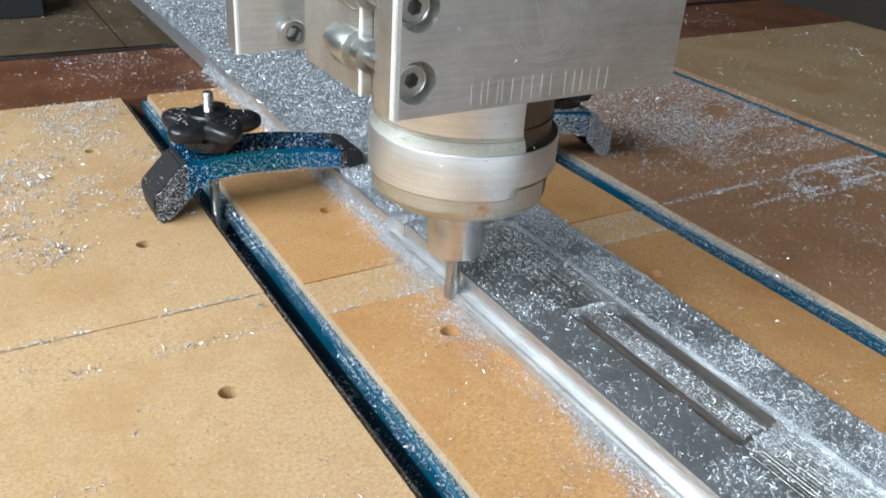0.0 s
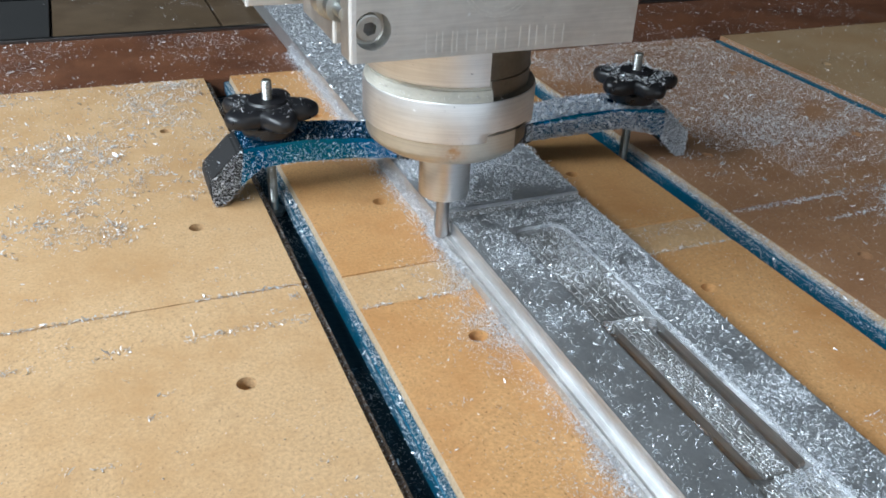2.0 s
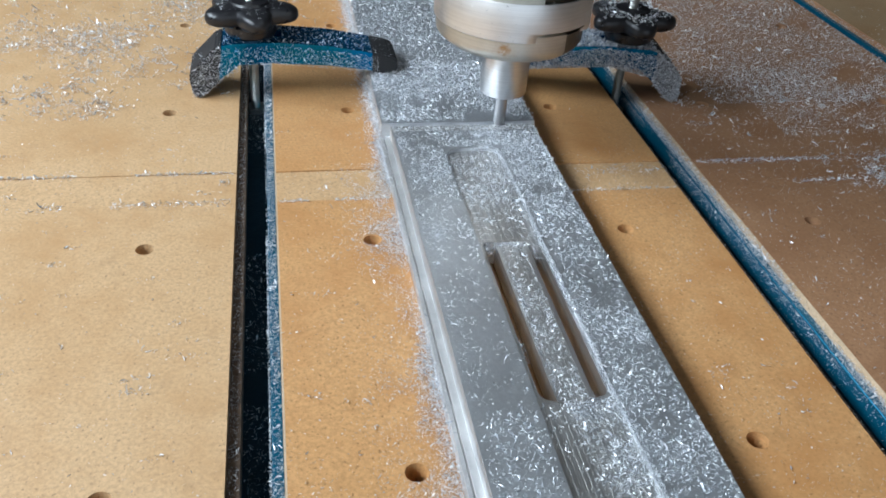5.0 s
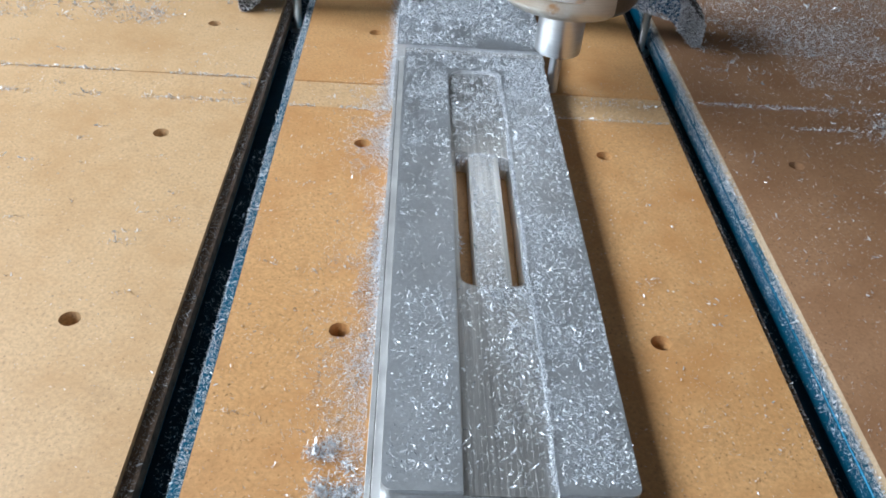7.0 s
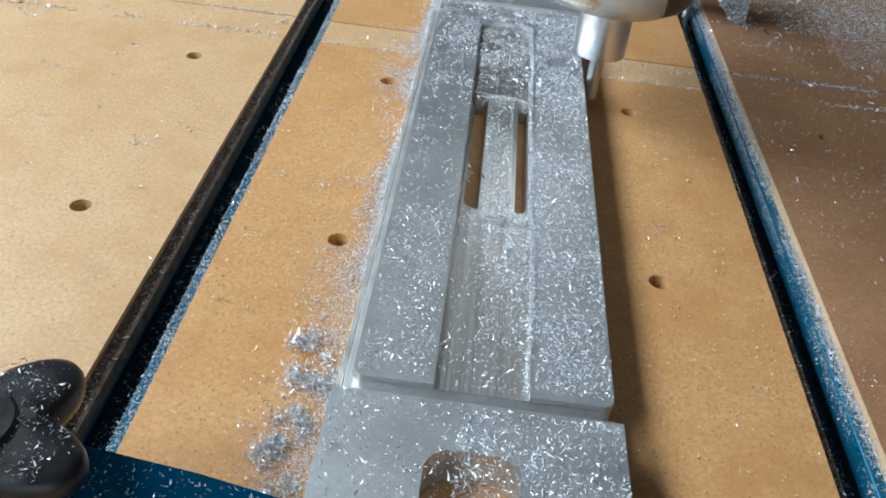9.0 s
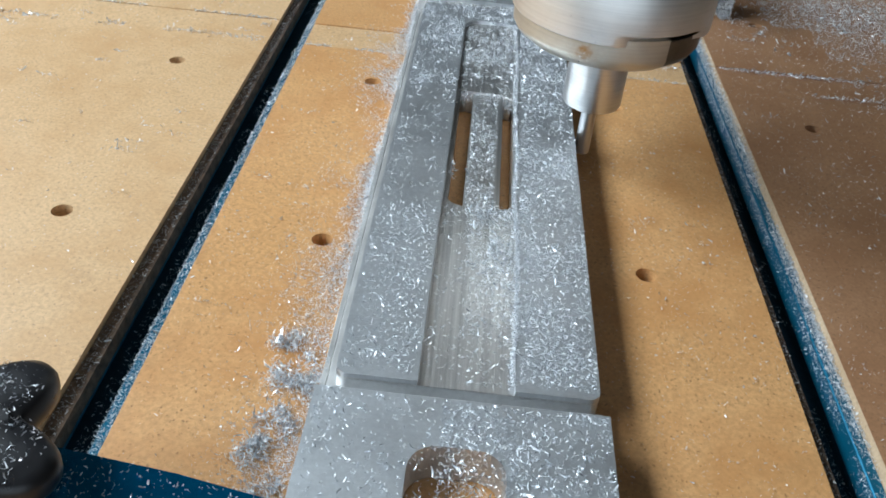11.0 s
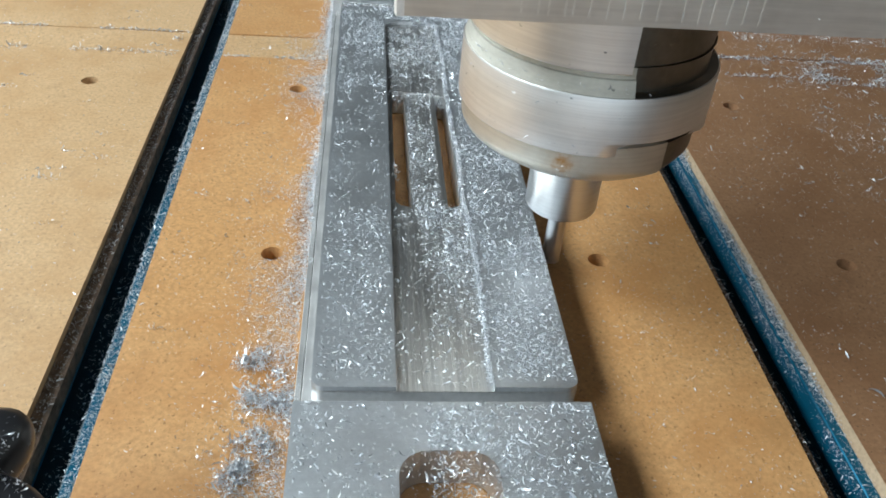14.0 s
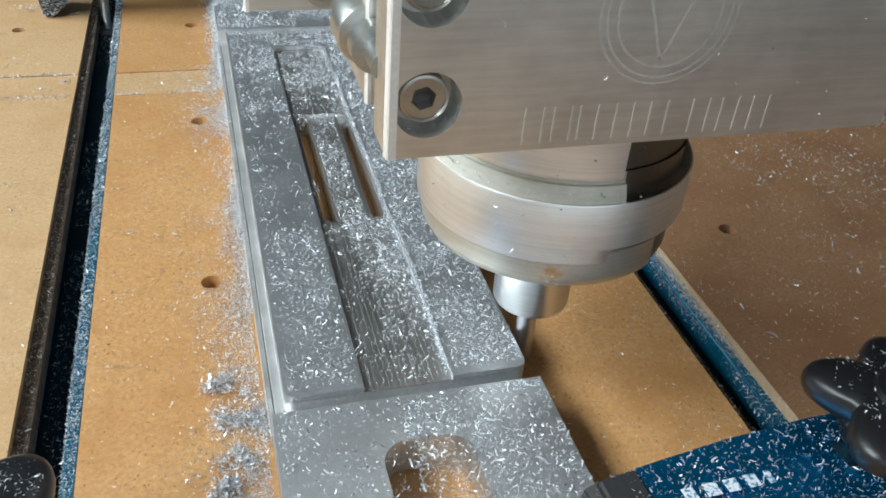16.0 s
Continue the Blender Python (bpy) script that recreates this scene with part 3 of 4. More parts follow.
bright_edge(-2.33, FRONT, 4.188, 8.2, 0.07, front_plate)
for x, z in screws:
    head = xz_plate(x - 0.2, x + 0.2, z - 0.2, z + 0.2, FRONT + 0.13, FRONT + 0.34, [], outline=circle(x, z, 0.198, 28), sockets=[arc(x, z, 0.10, 17, 317, 5)])
    part("socket_screw", head, SCREW, front_plate, "socket-head screw in a counterbore")
    rim_ring = lathe([(0.165, 0.128), (0.168, 0.118), (0.19, 0.122), (0.2, 0.14)], 28, cap=False)
    for v in rim_ring.verts:
        v.co = Vector((v.co.x + x, FRONT + v.co.z, v.co.y + z))
    part("screw_rim", rim_ring, SCREW, front_plate, "", True)
    # bottom darker than the head, painting the shade inside the socket
    hexagon = xz_plate(0, 0, 0, 0, FRONT + 0.25, FRONT + 0.3, [], outline=arc(x, z, 0.115, 17, 317, 5))
    part("hex_socket", hexagon, DARK_STEEL, front_plate, "socket bottom with the recess shade in its colour")
    seat = lathe([(0.264, 0.30), (0.264, 0.32)], 24)
    for v in seat.verts:
        v.co = Vector((v.co.x + x, FRONT + v.co.z, v.co.y + z))
    part("counterbore_seat", seat, SCREW, front_plate)
# engraved emblem and lettering as plain shapes
for rad in (0.57, 0.515, 0.43):
    ring = bmesh.new()
    n = 72
    loops = []
    for rr in (rad - 0.011, rad + 0.011):
        loops.append([ring.verts.new((-0.19 + rr * math.cos(2 * math.pi * k / n), FRONT - 0.004, 5.28 + rr * math.sin(2 * math.pi * k / n))) for k in range(n)])
    for k in range(n):
        ring.faces.new((loops[0][k], loops[0][(k + 1) % n], loops[1][(k + 1) % n], loops[1][k]))
    part("emblem_ring", ring, ENGRAVED, front_plate)
bm = bmesh.new()
for (ax, az), (bx, bz) in (((-0.47, 5.66), (-0.20, 4.90)), ((-0.20, 4.90), (0.09, 5.66)), ((-0.47, 5.66), (0.09, 5.66))):
    d = Vector((bx - ax, 0, bz - az)).normalized()
    w = Vector((d.z, 0, -d.x)) * 0.014
    y = Vector((0, FRONT - 0.004, 0))
    p, q = Vector((ax, 0, az)) + y, Vector((bx, 0, bz)) + y
    bm.faces.new([bm.verts.new(c) for c in (p - w, q - w, q + w, p + w)])
part("emblem_triangle", bm, ENGRAVED, front_plate)
for k, cx in enumerate((-1.17, -0.93, -0.71, -0.40, -0.10, 0.28, 0.55, 0.84)):
    for dx in (-0.075, 0.075):
        part("engraved_bar", box(cx + dx - 0.009, cx + dx + 0.009, FRONT - 0.005, FRONT + 0.01, 4.25, 4.55), ENGRAVED, front_plate)
# clamp blocks behind the plate
part("jaw_block", box(-2.15, 2.0, FRONT + 0.5, -1.10, 4.24, 8.2, 0.01), MOUNT_ALU, spindle)
clamp_block = part("clamp_block", box(-2.30, 2.15, -1.08, 0.75, 4.20, 8.2, 0.015), MOUNT_ALU, spindle, "aluminium clamp block round the spindle")
rear_plate = part("rear_plate", box(-3.13, 2.95, 1.20, 1.65, 4.20, 9.5, 0.015), MOUNT_ALU, spindle, "wide aluminium rear plate")
part("rear_block", box(-2.0, 2.0, 0.74, 1.21, 4.30, 8.2, 0.01), MOUNT_ALU, spindle)
bright_edge(-2.30, -1.08, 4.20, 8.2, 0.035, clamp_block)
bright_edge(-3.13, 1.20, 4.20, 9.5, 0.04, rear_plate)
for z in (4.76, 5.52, 6.9):
    bolt = lathe([(0.11, -1.62), (0.11, -1.30), (0.20, -1.29), (0.205, -1.12), (0.15, -1.10), (0.15, -1.0), (0.25, -0.98), (0.265, -0.95), (0.265, -0.62), (0.20, -0.58), (0.20, -0.30), (0.1, -0.28)], 28)
    for v in bolt.verts:
        v.co = Vector((v.co.x - 2.27, v.co.z, v.co.y + z))
    part("clamp_bolt", bolt, ZINC, clamp_block, "bright steel clamp bolt and sleeve", True)
for x, z in ((-2.35, 4.48), (-2.35, 5.9)):
    bolt = lathe([(0.12, 1.02), (0.19, 1.02), (0.2, 1.04), (0.2, 1.2)], 24, cap=False)
    lathe([(0.12, 1.02), (0.12, 1.12)], 6, cap=False, bm=bolt)
    for v in bolt.verts:
        v.co = Vector((v.co.x + x, v.co.z, v.co.y + z))
    part("rear_screw", bolt, ZINC, rear_plate)


# ---- swarf ----
rng = np.random.default_rng(7)
CLOUD = rng.random((64, 64))


def cloud(x, y, scale):
    u, v = x * scale, y * scale
    i, j = np.floor(u).astype(int), np.floor(v).astype(int)
    f, g = u - i, v - j
    f, g = f * f * (3 - 2 * f), g * g * (3 - 2 * g)
    at = lambda a, b: CLOUD[a % 64, b % 64]
    return (at(i, j) * (1 - f) + at(i + 1, j) * f) * (1 - g) + (at(i, j + 1) * (1 - f) + at(i + 1, j + 1) * f) * g


def scatter(count, x0, x1, y0, y1, clump=1.2, cut=0.5, hard=6.0):
    """Clumped places in a rectangle."""
    x, y = rng.uniform(x0, x1, count * 4), rng.uniform(y0, y1, count * 4)
    c = 0.65 * cloud(x, y, clump) + 0.35 * cloud(x + 9, y + 5, clump * 3.7)
    keep = rng.random(count * 4) < 1 / (1 + np.exp(-hard * 4 * (c - cut)))
    return np.stack([x[keep], y[keep]], 1)[:count]


def swarf_mesh(name, xyz, size, tilt=0.8, material=None):
    """Small curled shavings: an arc of three bent quads each."""
    n = len(xyz)
    length = 0.78 * size * rng.lognormal(0, 0.45, n)
    width = length * rng.uniform(0.10, 0.24, n)
    turn, lean, roll = rng.uniform(0, 2 * np.pi, n), rng.normal(0, tilt * 0.5, n), rng.normal(0, tilt, n)
    bend = rng.uniform(0.5, 4.2, n)  # how far round a shaving curls
    radius = length / bend
    twist = rng.normal(0, 0.35, n)
    on_edge = rng.random(n) < 0.45  # curls that stand on their edge
    local = np.zeros((n, 8, 3))
    for k in range(4):
        a = bend * (k / 3 - 0.5)
        u, c = radius * np.sin(a), radius * (1 - np.cos(a))
        taper = 0.55 if k in (0, 3) else 1.0
        for side in (0, 1):
            v = (side - 0.5) * width * taper + twist * width * (k - 1.5)
            local[:, 2 * k + side, 0] = u
            local[:, 2 * k + side, 1] = np.where(on_edge, c, v)
            local[:, 2 * k + side, 2] = np.where(on_edge, v, c)
    cr, sr = np.cos(roll)[:, None], np.sin(roll)[:, None]
    y, z = local[..., 1] * cr - local[..., 2] * sr, local[..., 1] * sr + local[..., 2] * cr
    cl, sl = np.cos(lean)[:, None], np.sin(lean)[:, None]
    x, z = local[..., 0] * cl + z * sl, -local[..., 0] * sl + z * cl
    ct, st = np.cos(turn)[:, None], np.sin(turn)[:, None]
    x, y = x * ct - y * st, x * st + y * ct
    z -= z.min(1, keepdims=True) - 0.002
    co = (np.stack([x, y, z], -1) + np.asarray(xyz)[:, None]).reshape(-1, 3) * K
    quads = (np.arange(n)[:, None] * 8 + np.array([0, 1, 3, 2, 2, 3, 5, 4, 4, 5, 7, 6])).reshape(-1)
    me = bpy.data.meshes.new(name)
    me.vertices.add(len(co))
    me.vertices.foreach_set("co", co.ravel())
    me.loops.add(len(quads))
    me.loops.foreach_set("vertex_index", quads.astype(np.int32))
    me.polygons.add(n * 3)
    me.polygons.foreach_set("loop_start", np.arange(0, n * 12, 4, dtype=np.int32))
    me.update(calc_edges=True)
    me.validate()
    me.materials.append(material or CHIP)
    return me


HOLES = np.array([(hx, hy) for column in hole_columns for hx in column for hy in hole_rows])


def swarf(xy, z, size, label, tilt=0.8, material=None, name="swarf"):
    xyz = np.c_[xy, np.broadcast_to(z, len(xy))]
    over = np.zeros(len(xyz), bool)
    for hole in HOLES:
        over |= (np.hypot(*(xyz[:, :2] - hole).T) < 0.16) & (xyz[:, 2] < 0.2)
    return tagged(new(name, swarf_mesh(name, xyz[~over], size, tilt, material)), label, "swarf", kind="stuff")


def off_pocket(p):
    return p[~((p[:, 0] > 1.57) & (p[:, 0] < 2.70) & (p[:, 1] < 2.25))]


def in_pocket(p):
    inside = lambda x0, x1, y0, y1: (p[:, 0] > x0) & (p[:, 0] < x1) & (p[:, 1] > y0) & (p[:, 1] < y1)
    return p[~(inside(1.66, 2.61, -4.48, -0.84))]


on_part = np.concatenate([
    scatter(5200, 0.74, 1.58, -7.9, 2.85, 1.6, 0.55, 1.8),
    scatter(16000, 2.68, 3.57, -7.9, 2.85, 1.6, 0.5, 1.8),
    scatter(2000, 0.74, 1.6, -0.8, 2.85, 1.6, 0.5, 2.5), scatter(3500, 2.6, 3.55, -0.8, 2.85, 1.6, 0.45, 1.5), scatter(1300, 1.5, 2.7, 2.26, 2.88, 1.6, 0.4, 1.5)])
swarf(off_pocket(on_part), 0.501, 0.041, "bright aluminium chips lying on the milled part")
swarf(np.concatenate([scatter(2600, 0.56, 2.2, -12, -8.22, 1.5, 0.55, 1.5), scatter(11000, 1.9, 3.66, -12, -8.22, 1.5, 0.42, 1.5)]), 0.501, 0.044, "aluminium chips on the near end of the bar")
far = np.concatenate([scatter(11000, 0.56, 3.66, 3.3, 6.2, 1.2, 0.42, 3), scatter(34000, 0.5, 3.72, 5.2, 24, 0.9, 0.2, 3)])
swarf(far, rng.uniform(0.5, 0.56, len(far)), 0.062, "thick aluminium chips covering the far end of the bar")
pocket = in_pocket(np.concatenate([scatter(3600, 1.63, 2.64, -7.9, 2.1, 1.8, 0.5, 2), scatter(3000, 1.63, 2.6, -0.3, 2.1, 1.8, 0.4, 2), scatter(1000, 2.1, 2.64, -6.2, -4.3, 2.5, 0.4, 3), scatter(1500, 2.0, 2.64, -7.9, -4.4, 1.6, 0.5, 3)]))
swarf(pocket, PF + 0.006, 0.042, "aluminium chips in the pocket")
swarf(scatter(2200, 0.74, 3.62, 2.94, 3.25, 1.5, 0.4, 2), 0.434, 0.042, "chips filling the groove at the far end of the part", 1.0)
edge_y = rng.uniform(-7.9, 2.05, 15000)
edge_x = 2.645 + rng.normal(0, 0.017, 15000) + 0.07 * (cloud(edge_y, edge_y * 0, 1.7) - 0.5)
ridge = np.stack([edge_x, edge_y], 1)
arch = rng.uniform(0, 130, 900)
ridge = np.concatenate([ridge, np.stack([2.33 + 0.32 * np.cos(np.radians(arch)), 1.88 + 0.30 * np.sin(np.radians(arch))], 1) + rng.normal(0, 0.02, (900, 2))])
swarf(ridge, rng.uniform(0.435, 0.535, len(ridge)), 0.032, "pale ridge of fine chips along the pocket edge", 1.2)
tongue_chips = scatter(2300, 1.91, 2.34, -4.38, -0.82, 2.2, 0.40, 2)
swarf(tongue_chips, 0.398, 0.040, "chips lying on the tongue")
clog = np.concatenate([rng.normal((1.74, -0.98), (0.06, 0.10), (170, 2)), rng.normal((2.5, -1.06), (0.05, 0.10), (240, 2)), rng.normal((1.68, -3.4), (0.03, 0.14), (160, 2)), rng.normal((2.15, -0.90), (0.20, 0.03), (420, 2))])
swarf(clog, rng.uniform(0.30, 0.44, len(clog)), 0.04, "chips caught at the ends of the slots", 1.2)
heap = np.concatenate([scatter(420, 1.95, 2.62, -4.75, -4.46, 3, 0.3, 3), scatter(420, 2.30, 2.62, -5.9, -5.2, 3, 0.35, 3)])
swarf(heap, rng.uniform(0.435, 0.50, len(heap)), 0.05, "small heap of chips in the pocket", 1.2)

ledge = np.stack([rng.uniform(0.52, 0.565, 1300), rng.uniform(-7.9, 3.2, 1300)], 1)
ledge = ledge[cloud(ledge[:, 1], ledge[:, 0], 1.4) > 0.28]
swarf(ledge, 0.172, 0.022, "fine chips on the milled ledge", 0.5)
bank_y = rng.uniform(-8.2, 3.4, 30000)
bank_d = rng.exponential(0.055, 30000)
bank_keep = cloud(bank_y, bank_y * 0 + 3, 0.9) + 0.15 * (bank_y > -3) > 0.30 + 0.4 * rng.random(30000)
bank_z = rng.random(30000) * 0.20 * np.exp(-bank_d / 0.09)
swarf(np.stack([0.505 - bank_d, bank_y], 1)[bank_keep], bank_z[bank_keep], 0.032, "pale bank of fine chips against the bar", 1.0)
far_y = rng.uniform(3.3, 15, 16000)
far_d = rng.exponential(0.07, 16000)
swarf(np.stack([0.53 - far_d, far_y], 1), rng.random(16000) * 0.46 * np.exp(-far_d / 0.07), 0.040, "bank of chips against the far end of the bar", 1.1)
burr_y = rng.uniform(-12, 2.9, 4200)
burr_keep = (cloud(burr_y, burr_y * 0 + 11, 1.3) > 0.35 + 0.35 * rng.random(4200)) & ((burr_y < -8.2) | (burr_y > -7.9))
burr_x = np.where(burr_y < -8.2, 3.655, 3.575) - np.abs(rng.normal(0, 0.03, 4200))
swarf(np.stack([burr_x, burr_y], 1)[burr_keep], 0.5 + 0.03 * rng.random(4200)[burr_keep], 0.034, "ragged chips along the edge of the bar", 1.3)
# chips on the boards
dust_x = 0.47 - np.abs(rng.normal(0, 0.42, 52000))
dust_y = rng.uniform(-9.6, 2.6, 52000)
keep = rng.random(52000) < 3.8 * np.maximum(0, 0.6 * cloud(dust_y, dust_x, 0.9) + 0.4 * cloud(dust_y + 7, dust_x * 1.5, 2.6) - 0.27) * np.where(dust_y > -1.5, 0.9, 0.75) * np.exp(-np.maximum(0, 0.2 - dust_x))
swarf(np.stack([dust_x, dust_y], 1)[keep], 0.003, 0.027, "fine bright dust along the edge of the bar", 0.7)
knots = np.concatenate([rng.normal((0.22, -7.75), (0.13, 0.30), (16, 2)), rng.normal((-0.02, -7.15), (0.10, 0.07), (5, 2)), rng.normal((0.12, -8.8), (0.18, 0.28), (11, 2))])
pile = np.concatenate([c + rng.normal(0, 1, (int(rng.integers(70, 230)), 2)) * (0.060, 0.065) for c in knots] + [rng.normal((0.12, -8.0), (0.24, 0.6), (900, 2))])
pile = pile[pile[:, 0] < 0.48]
swarf(pile, np.abs(rng.normal(0.0, 0.04, len(pile))), 0.046, "loose heaps of chips beside the bar", 1.1)
thin = np.concatenate([scatter(1500, -8, 6.1, -12, 4, 0.7, 0.5, 2), scatter(900, -1.5, 0.4, -9, 1, 0.8, 0.45, 2)])
specks = np.concatenate([scatter(10000, 6.9, 14.6, -10, 5, 0.8, 0.5, 1.5), scatter(3800, -9, 6.0, -11, 5, 0.8, 0.5, 1.5), scatter(2600, 3.8, 6.1, -11, 3, 0.8, 0.5, 1.5)])
slots = lambda p: p[np.min(np.abs(p[:, :1] - np.array(TRACKS)), 1) > HALF + 0.03]
bare = lambda p: p[~((p[:, 0] > 0.45) & (p[:, 0] < 3.75))]
swarf(bare(slots(thin)), 0.003, 0.036, "sparse chips on the boards")
swarf(bare(slots(specks)), 0.002, 0.028, "fine bright specks on the boards", 0.6)
left_far = np.concatenate([scatter(5000, -9, -2.3, 4.6, 13.4, 0.55, 0.52, 4), scatter(1200, -8, -2.3, 9, 13.4, 1, 0.4, 3), scatter(700, -1.6, 0.5, 8, 13.4, 1, 0.5, 3)])
swarf(slots(left_far), rng.uniform(0.003, 0.012, len(slots(left_far))), 0.062, "scattered clumps of chips on the far boards", 0.9, DULL_CHIP)
lump_at = np.concatenate([scatter(760, -9, -2.5, 4.6, 13.2, 0.55, 0.52, 4), scatter(160, 7.2, 14.4, 3.4, 8.0, 0.6, 0.45, 4), scatter(70, 9.5, 14.4, -2, 3.0, 0.8, 0.5, 4)])
lumps = np.concatenate([c + rng.normal(0, 1, (int(rng.integers(5, 17)), 2)) * (0.085, 0.055) for c in lump_at])
swarf(slots(lumps), np.abs(rng.normal(0.0, 0.035, len(slots(lumps)))), 0.064, "small raised lumps of chips on the far boards", 1.2)
heavy = np.concatenate([scatter(42000, 6.9, 14.6, 4.9, 13.4, 0.6, 0.33, 4), scatter(7000, 9.5, 14.6, 3.2, 7.0, 0.6, 0.5, 5)])
heavy = heavy[~((heavy[:, 0] < 8.6) & (heavy[:, 1] < 6.6))]
swarf(slots(heavy), rng.uniform(0.003, 0.03, len(slots(heavy))), 0.050, "heavy drift of chips on the far boards", 0.7, DULL_CHIP)
right_thin = np.concatenate([scatter(1900, 6.9, 14.6, -9, 5.2, 0.7, 0.55, 3), scatter(1500, 9.5, 14.6, -6.5, 1.2, 0.9, 0.55, 5), scatter(1800, 15.4, 27, 2, 13.4, 0.6, 0.45, 4), scatter(250, 4.4, 6.0, -6.2, -3.6, 2.2, 0.62, 8)])
swarf(slots(right_thin), 0.003, 0.06, "scattered chips on the boards beside the bar")


def seam(n, x0, x1, y, spread, cut):
    x = rng.uniform(x0, x1, n * 3)
    x = x[cloud(x, x * 0 + y, 1.3) > cut][:n]
    return np.stack([x, y + rng.normal(0, spread, len(x))], 1)


clump_at = np.concatenate([rng.uniform((-8, -4.5), (-2.5, 4.2), (46, 2)), rng.uniform((7.2, -7), (14, 1), (22, 2)), rng.uniform((-1.4, -7), (0.2, 4), (12, 2))])
clumps = np.concatenate([c + rng.normal(0, 1, (int(rng.integers(5, 20)), 2)) * (0.10, 0.035) for c in clump_at])
swarf(slots(clumps), 0.003, 0.050, "small clumps of chips on the boards", 1.0)
seams = np.concatenate([seam(1100, 6.9, 14.6, 2.27, 0.045, 0.12), seam(700, 8.6, 14.6, 1.40, 0.04, 0.2), scatter(2600, 9.8, 14.6, 1.1, 2.5, 1.3, 0.52, 6), scatter(500, 8.5, 14.6, 1.9, 2.5, 1.6, 0.55, 5), seam(620, -9, -2.35, 2.36, 0.035, 0.3), seam(620, -9, -2.35, 1.32, 0.06, 0.36), seam(200, -6, -2.4, 2.05, 0.06, 0.62), seam(160, -1.5, 0.4, 1.3, 0.03, 0.4), seam(160, -1.5, 0.4, 2.36, 0.03, 0.45), seam(160, 3.8, 6.1, 1.32, 0.02, 0.3), seam(140, 4.2, 6.1, 2.0, 0.12, 0.5)])
swarf(seams, 0.004, 0.058, "chips gathered along the joints of the boards")
brown = np.concatenate([scatter(5500, -14, 0.7, 13.5, 18.0, 0.7, 0.45, 3), scatter(2500, 3.6, 24, 13.5, 18.0, 0.7, 0.45, 3)])
swarf(brown, -0.055, 0.060, "chips scattered over the hardboard strip", 0.7, DULL_CHIP)
beyond = np.concatenate([scatter(1800, -10, 1.0, 18.5, 30, 0.5, 0.55, 4), scatter(6000, 3.4, 9, 13.5, 28, 0.6, 0.3, 3)])
swarf(beyond, np.where((beyond[:, 1] > 18.3) & (beyond[:, 0] < 3.95), -0.345, -0.05), 0.06, "chips on the far panels", 0.7, DULL_CHIP)
for x in TRACKS[1:3]:
    y = rng.uniform(-11, 13.3, 5200)
    slope = rng.uniform(-0.33, -0.205, 5200)
    swarf(np.stack([x + slope, y], 1), np.interp(slope, (-0.337, -0.315, -0.23, -0.185), LIP_Z + np.array([0.07, 0.05, 0.018, 0.006])) + 0.003, 0.030, "chips in the dust beside the track", 0.9, DULL_CHIP)
    y = rng.uniform(-11, 13.3, 11000)
    lip = rng.uniform(0.205, 0.335, 11000)
    keep = cloud(y, lip * 0 + x, 0.8) + 0.25 * (y > -2) > 0.10 + 0.5 * rng.random(11000)
    swarf(np.stack([x + lip, y], 1)[keep], LIP_Z + 0.002 + 0.03 * rng.random(keep.sum()), 0.035, "chips caught on the track lips")
    y = rng.uniform(-11, 13.3, 9000)
    down = rng.exponential(0.09, 9000)
    keep = (down < 0.28) & (cloud(y, down + x, 1.2) > 0.15 + 0.45 * rng.random(9000))
    swarf(np.stack([x + 0.19 - 0.02 * rng.random(9000), y], 1)[keep], (LIP_Z - 0.02 - down)[keep], 0.032, "chips clinging to the side of the track", 1.2)
    y = rng.uniform(-11, 13.3, 5000)
    mid = rng.uniform(-0.17, 0.19, 5000)
    keep = cloud(y, mid + x, 1.1) > 0.4
    swarf(np.stack([x + mid, y], 1)[keep], -0.567, 0.034, "chips lying in the track channel")


for track_x, count, dense in ((TRACKS[2], 17000, 0.30), (TRACKS[3], 6000, 0.5)):
    pile_y = rng.uniform(-11, 13, count)
    pile_x = 0.335 - rng.exponential(0.055, count)
    keep = (pile_x > 0.21) & (cloud(pile_y, pile_y * 0 + 7, 0.7) + dense * (pile_y > -2) > 0.3 + 0.3 * rng.random(count))
    climb = np.clip((pile_x - 0.22) / 0.11, 0, 1) * np.where(pile_y > -2, 0.15, 0.08) * rng.random(count) ** 0.7
    swarf(np.stack([track_x + pile_x, pile_y], 1)[keep], (LIP_Z + 0.002 + climb)[keep], 0.036, "chips heaped on the track lip", 1.0)


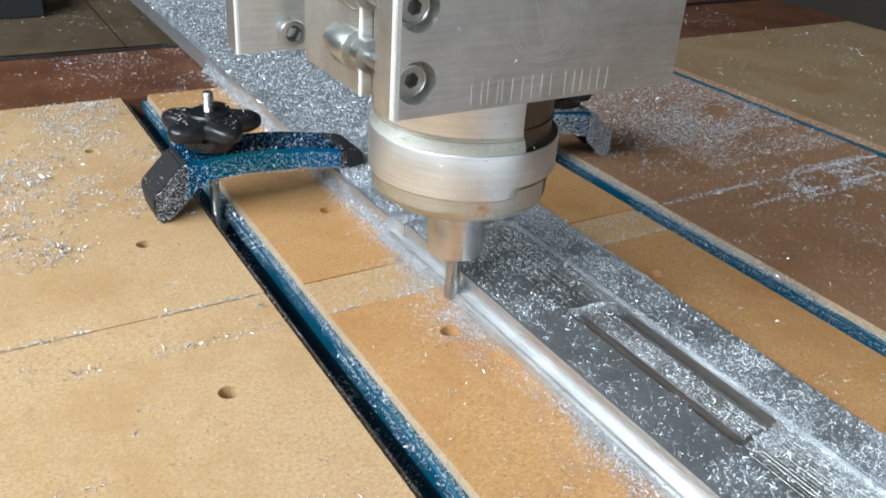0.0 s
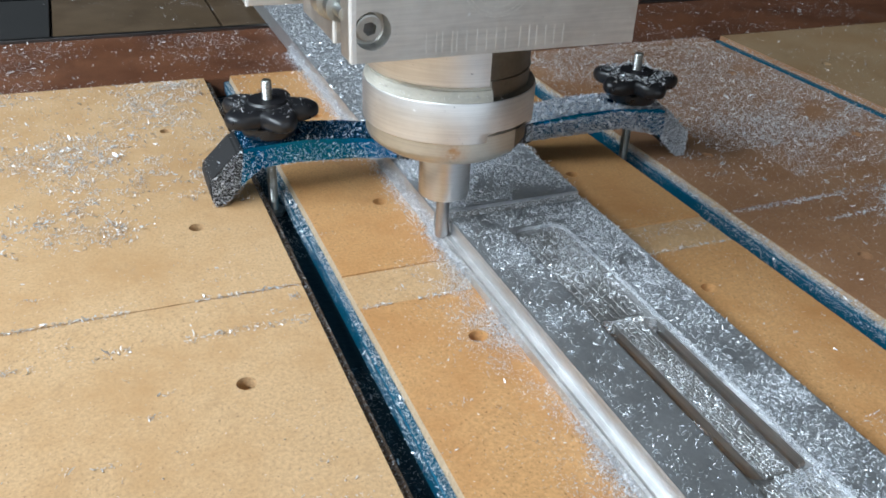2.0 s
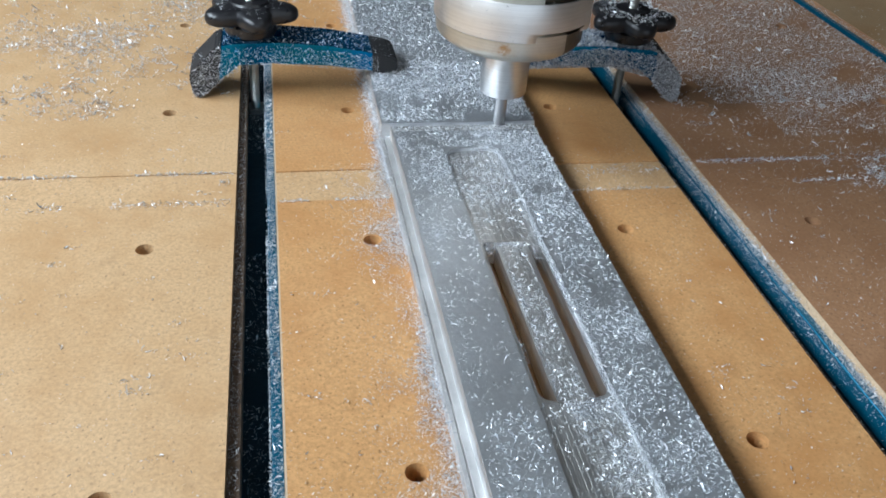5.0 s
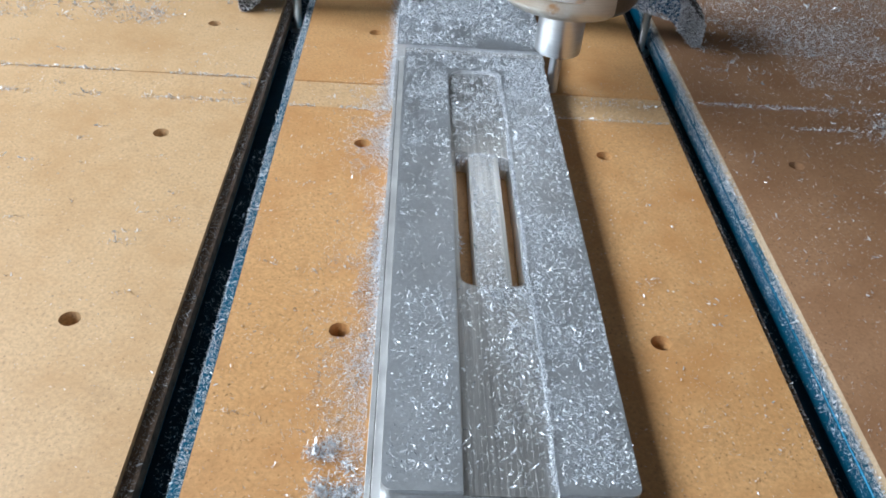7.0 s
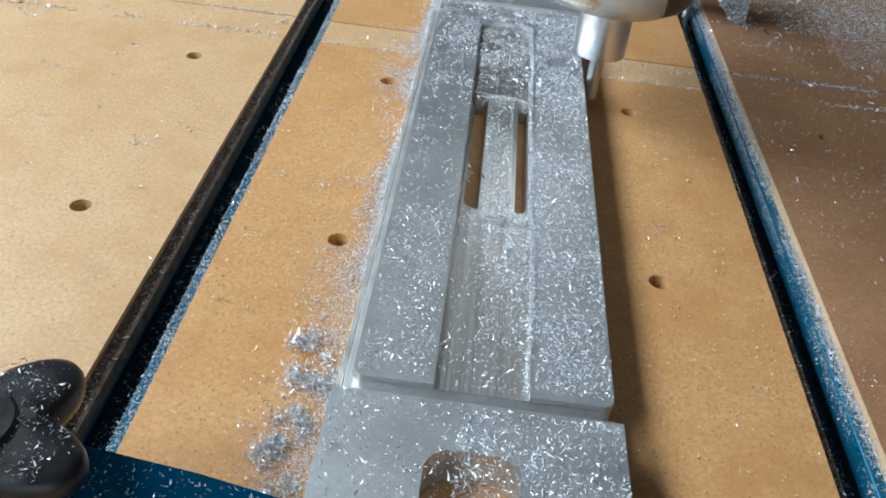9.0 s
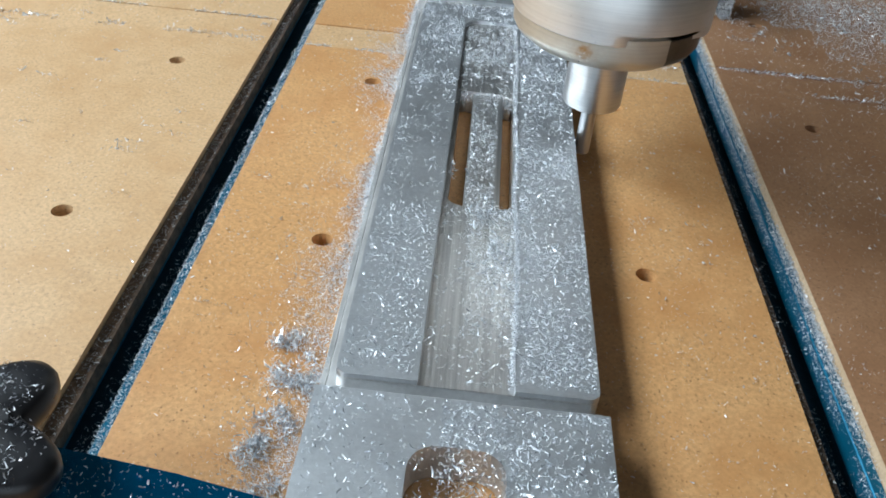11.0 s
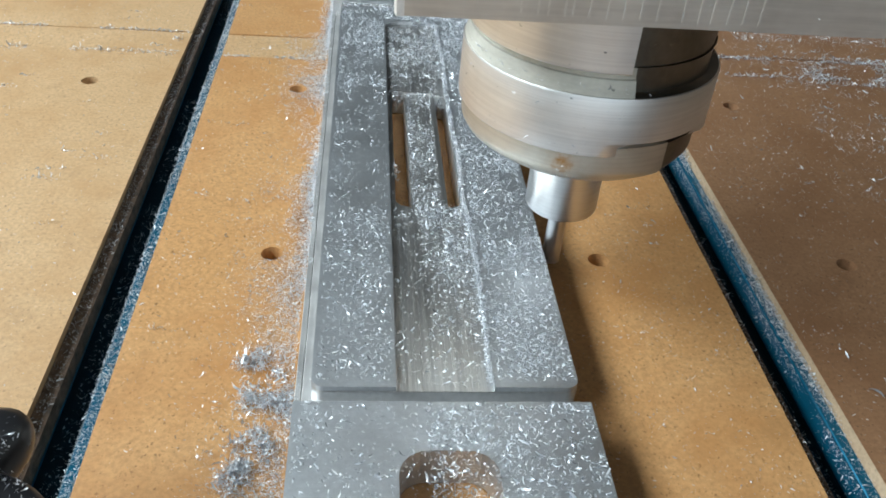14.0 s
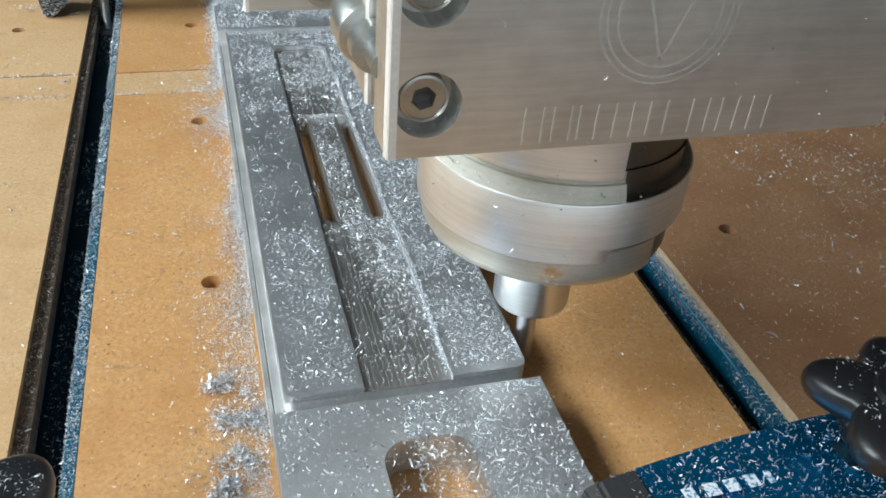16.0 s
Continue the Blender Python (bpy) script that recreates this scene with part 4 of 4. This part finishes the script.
def dusting(at, mirror, counts, label, size=0.055):
    """Chips lying on a clamp: on the bar, on its near side and on the knob."""
    s = -1 if mirror else 1
    n_bar, n_side, n_heel, n_knob = counts
    rows = []
    x = rng.uniform(-0.6, 3.0, n_bar)
    z = np.interp(x, (-0.62, -0.45, 0.6, 1.6, 2.55, 3.1), (1.16, 1.2, 1.235, 1.16, 1.0, 0.86))
    top = np.stack([s * x, rng.uniform(-0.52, 0.52, n_bar), z + 0.003], 1)
    rows.append(top[~((x > -0.3) & (x < 0.62) & (np.abs(top[:, 1]) < 0.17))])
    x = rng.uniform(-0.6, 2.7, n_side)
    up = np.interp(x, (-0.62, 0.6, 2.55), (1.1, 1.2, 0.95))
    lo = np.interp(x, (-0.62, 0.4, 2.7), (0.55, 0.78, 0.58))
    rows.append(np.stack([s * x, np.full(n_side, -0.53), lo + (up - lo) * rng.random(n_side) ** 1.3 - 0.02], 1))
    few = n_heel // 6
    f = rng.random(few)
    rows.append(np.stack([s * (-0.62 - 0.68 * f), rng.uniform(-0.53, 0.5, few), 1.17 - 0.60 * f], 1))
    x = rng.uniform(-1.30, -0.62, n_heel)
    up = np.interp(x, (-1.34, -1.30, -0.74, -0.60), (0.46, 0.58, 1.14, 1.17))
    lo = np.interp(x, (-1.30, -1.08, -0.70, -0.60), (0.03, 0.02, 0.36, 0.5))
    rows.append(np.stack([s * x, np.full(n_heel, -0.54), lo + (up - lo) * rng.random(n_heel) - 0.02], 1))
    a, r = rng.uniform(0, 2 * np.pi, n_knob), np.sqrt(rng.random(n_knob)) * 0.8
    reach = 0.95 * (0.66 + 0.34 * (0.5 + 0.5 * np.cos(5 * (a - 1.13))) ** 0.55) - 0.06
    rows.append(np.stack([r / 0.8 * reach * np.cos(a), r / 0.8 * reach * np.sin(a), np.where(r / 0.8 * reach > 0.80, 1.87, 1.915)], 1))
    ob = new("swarf", swarf_mesh("swarf", np.concatenate(rows), size, 0.9))
    ob.matrix_world = at
    return tagged(ob, label, "swarf", kind="stuff")


dusting(place(-1.95, 6.14), False, (900, 1700, 1200, 260), "chips sticking to the clamp", 0.048)
dusting(place(6.45, 5.80, 0, -9), True, (9000, 6000, 3600, 1300), "thick chips covering the clamp", 0.07)
dusting(place(-1.93, -10.40, 0, -4), False, (1000, 700, 100, 1300), "chips on the clamp and its knob", 0.038)
dusting(place(6.46, -10.52, 0, 2), True, (1900, 1300, 300, 420), "chips on the clamp and its knob", 0.040)
flecks = []
for count, radius, low, high in ((70, 1.475, 2.52, 3.15), (60, 1.445, 3.22, 3.3), (34, 1.44, 3.45, 4.1), (26, 1.405, 2.3, 2.46), (16, 1.30, 2.12, 2.16)):
    for k in range(count):
        a = radians(rng.uniform(-170, -72))
        flecks.append((radius * math.cos(a), radius * math.sin(a), rng.uniform(low, high)))
for k in range(12):
    flecks.append((-0.43 + rng.normal(0, 0.06), -1.36 + rng.normal(0, 0.02), rng.uniform(2.18, 2.34)))
for k in range(36):
    flecks.append((rng.uniform(-2.2, 2.1), FRONT - 0.012, rng.uniform(4.2, 6.5)))
stuck = new("stuck_swarf", swarf_mesh("stuck_swarf", np.array(flecks), 0.040, 1.2))
stuck.parent = spindle
tagged(stuck, "chips stuck to the steel", kind="stuff")


def motions():
    # along the left edge, across the far end, and back along the right edge
    rows = [(0.0, 0.50, 0.79, 0.05), (0.5, 0.51, 1.31, 0.05), (1.0, 0.53, 1.84, 0.06), (1.5, 0.54, 2.38, 0.08), (2.0, 0.55, 2.93, 0.12), (2.35, 0.57, 3.26, 0.15), (2.6, 0.62, 3.33, 0.17), (3.0, 0.85, 3.35, 0.20),
            (3.5, 1.37, 3.35, 0.20), (4.0, 1.89, 3.35, 0.20), (4.5, 2.41, 3.34, 0.20), (5.0, 2.93, 3.32, 0.19), (5.5, 3.45, 3.29, 0.16), (5.75, 3.68, 3.25, 0.14), (6.0, 3.75, 3.18, 0.12), (6.3, 3.76, 2.98, 0.10),
            (6.5, 3.76, 2.79, 0.08), (7.0, 3.76, 2.27, 0.06), (8.0, 3.76, 1.20, 0.06), (9.0, 3.76, 0.11, 0.07), (10.0, 3.76, -0.98, 0.09), (11.0, 3.76, -2.06, 0.11), (11.5, 3.76, -2.57, 0.13), (12.0, 3.76, -3.09, 0.14),
            (13.0, 3.77, -4.15, 0.12), (14.0, 3.78, -5.22, 0.10), (15.0, 3.78, -6.29, 0.08), (15.5, 3.78, -6.82, 0.07), (16.0, 3.78, -7.34, 0.06)]
    walk(spindle, [(t, place(x, y, z)) for t, x, y, z in rows])


motions()
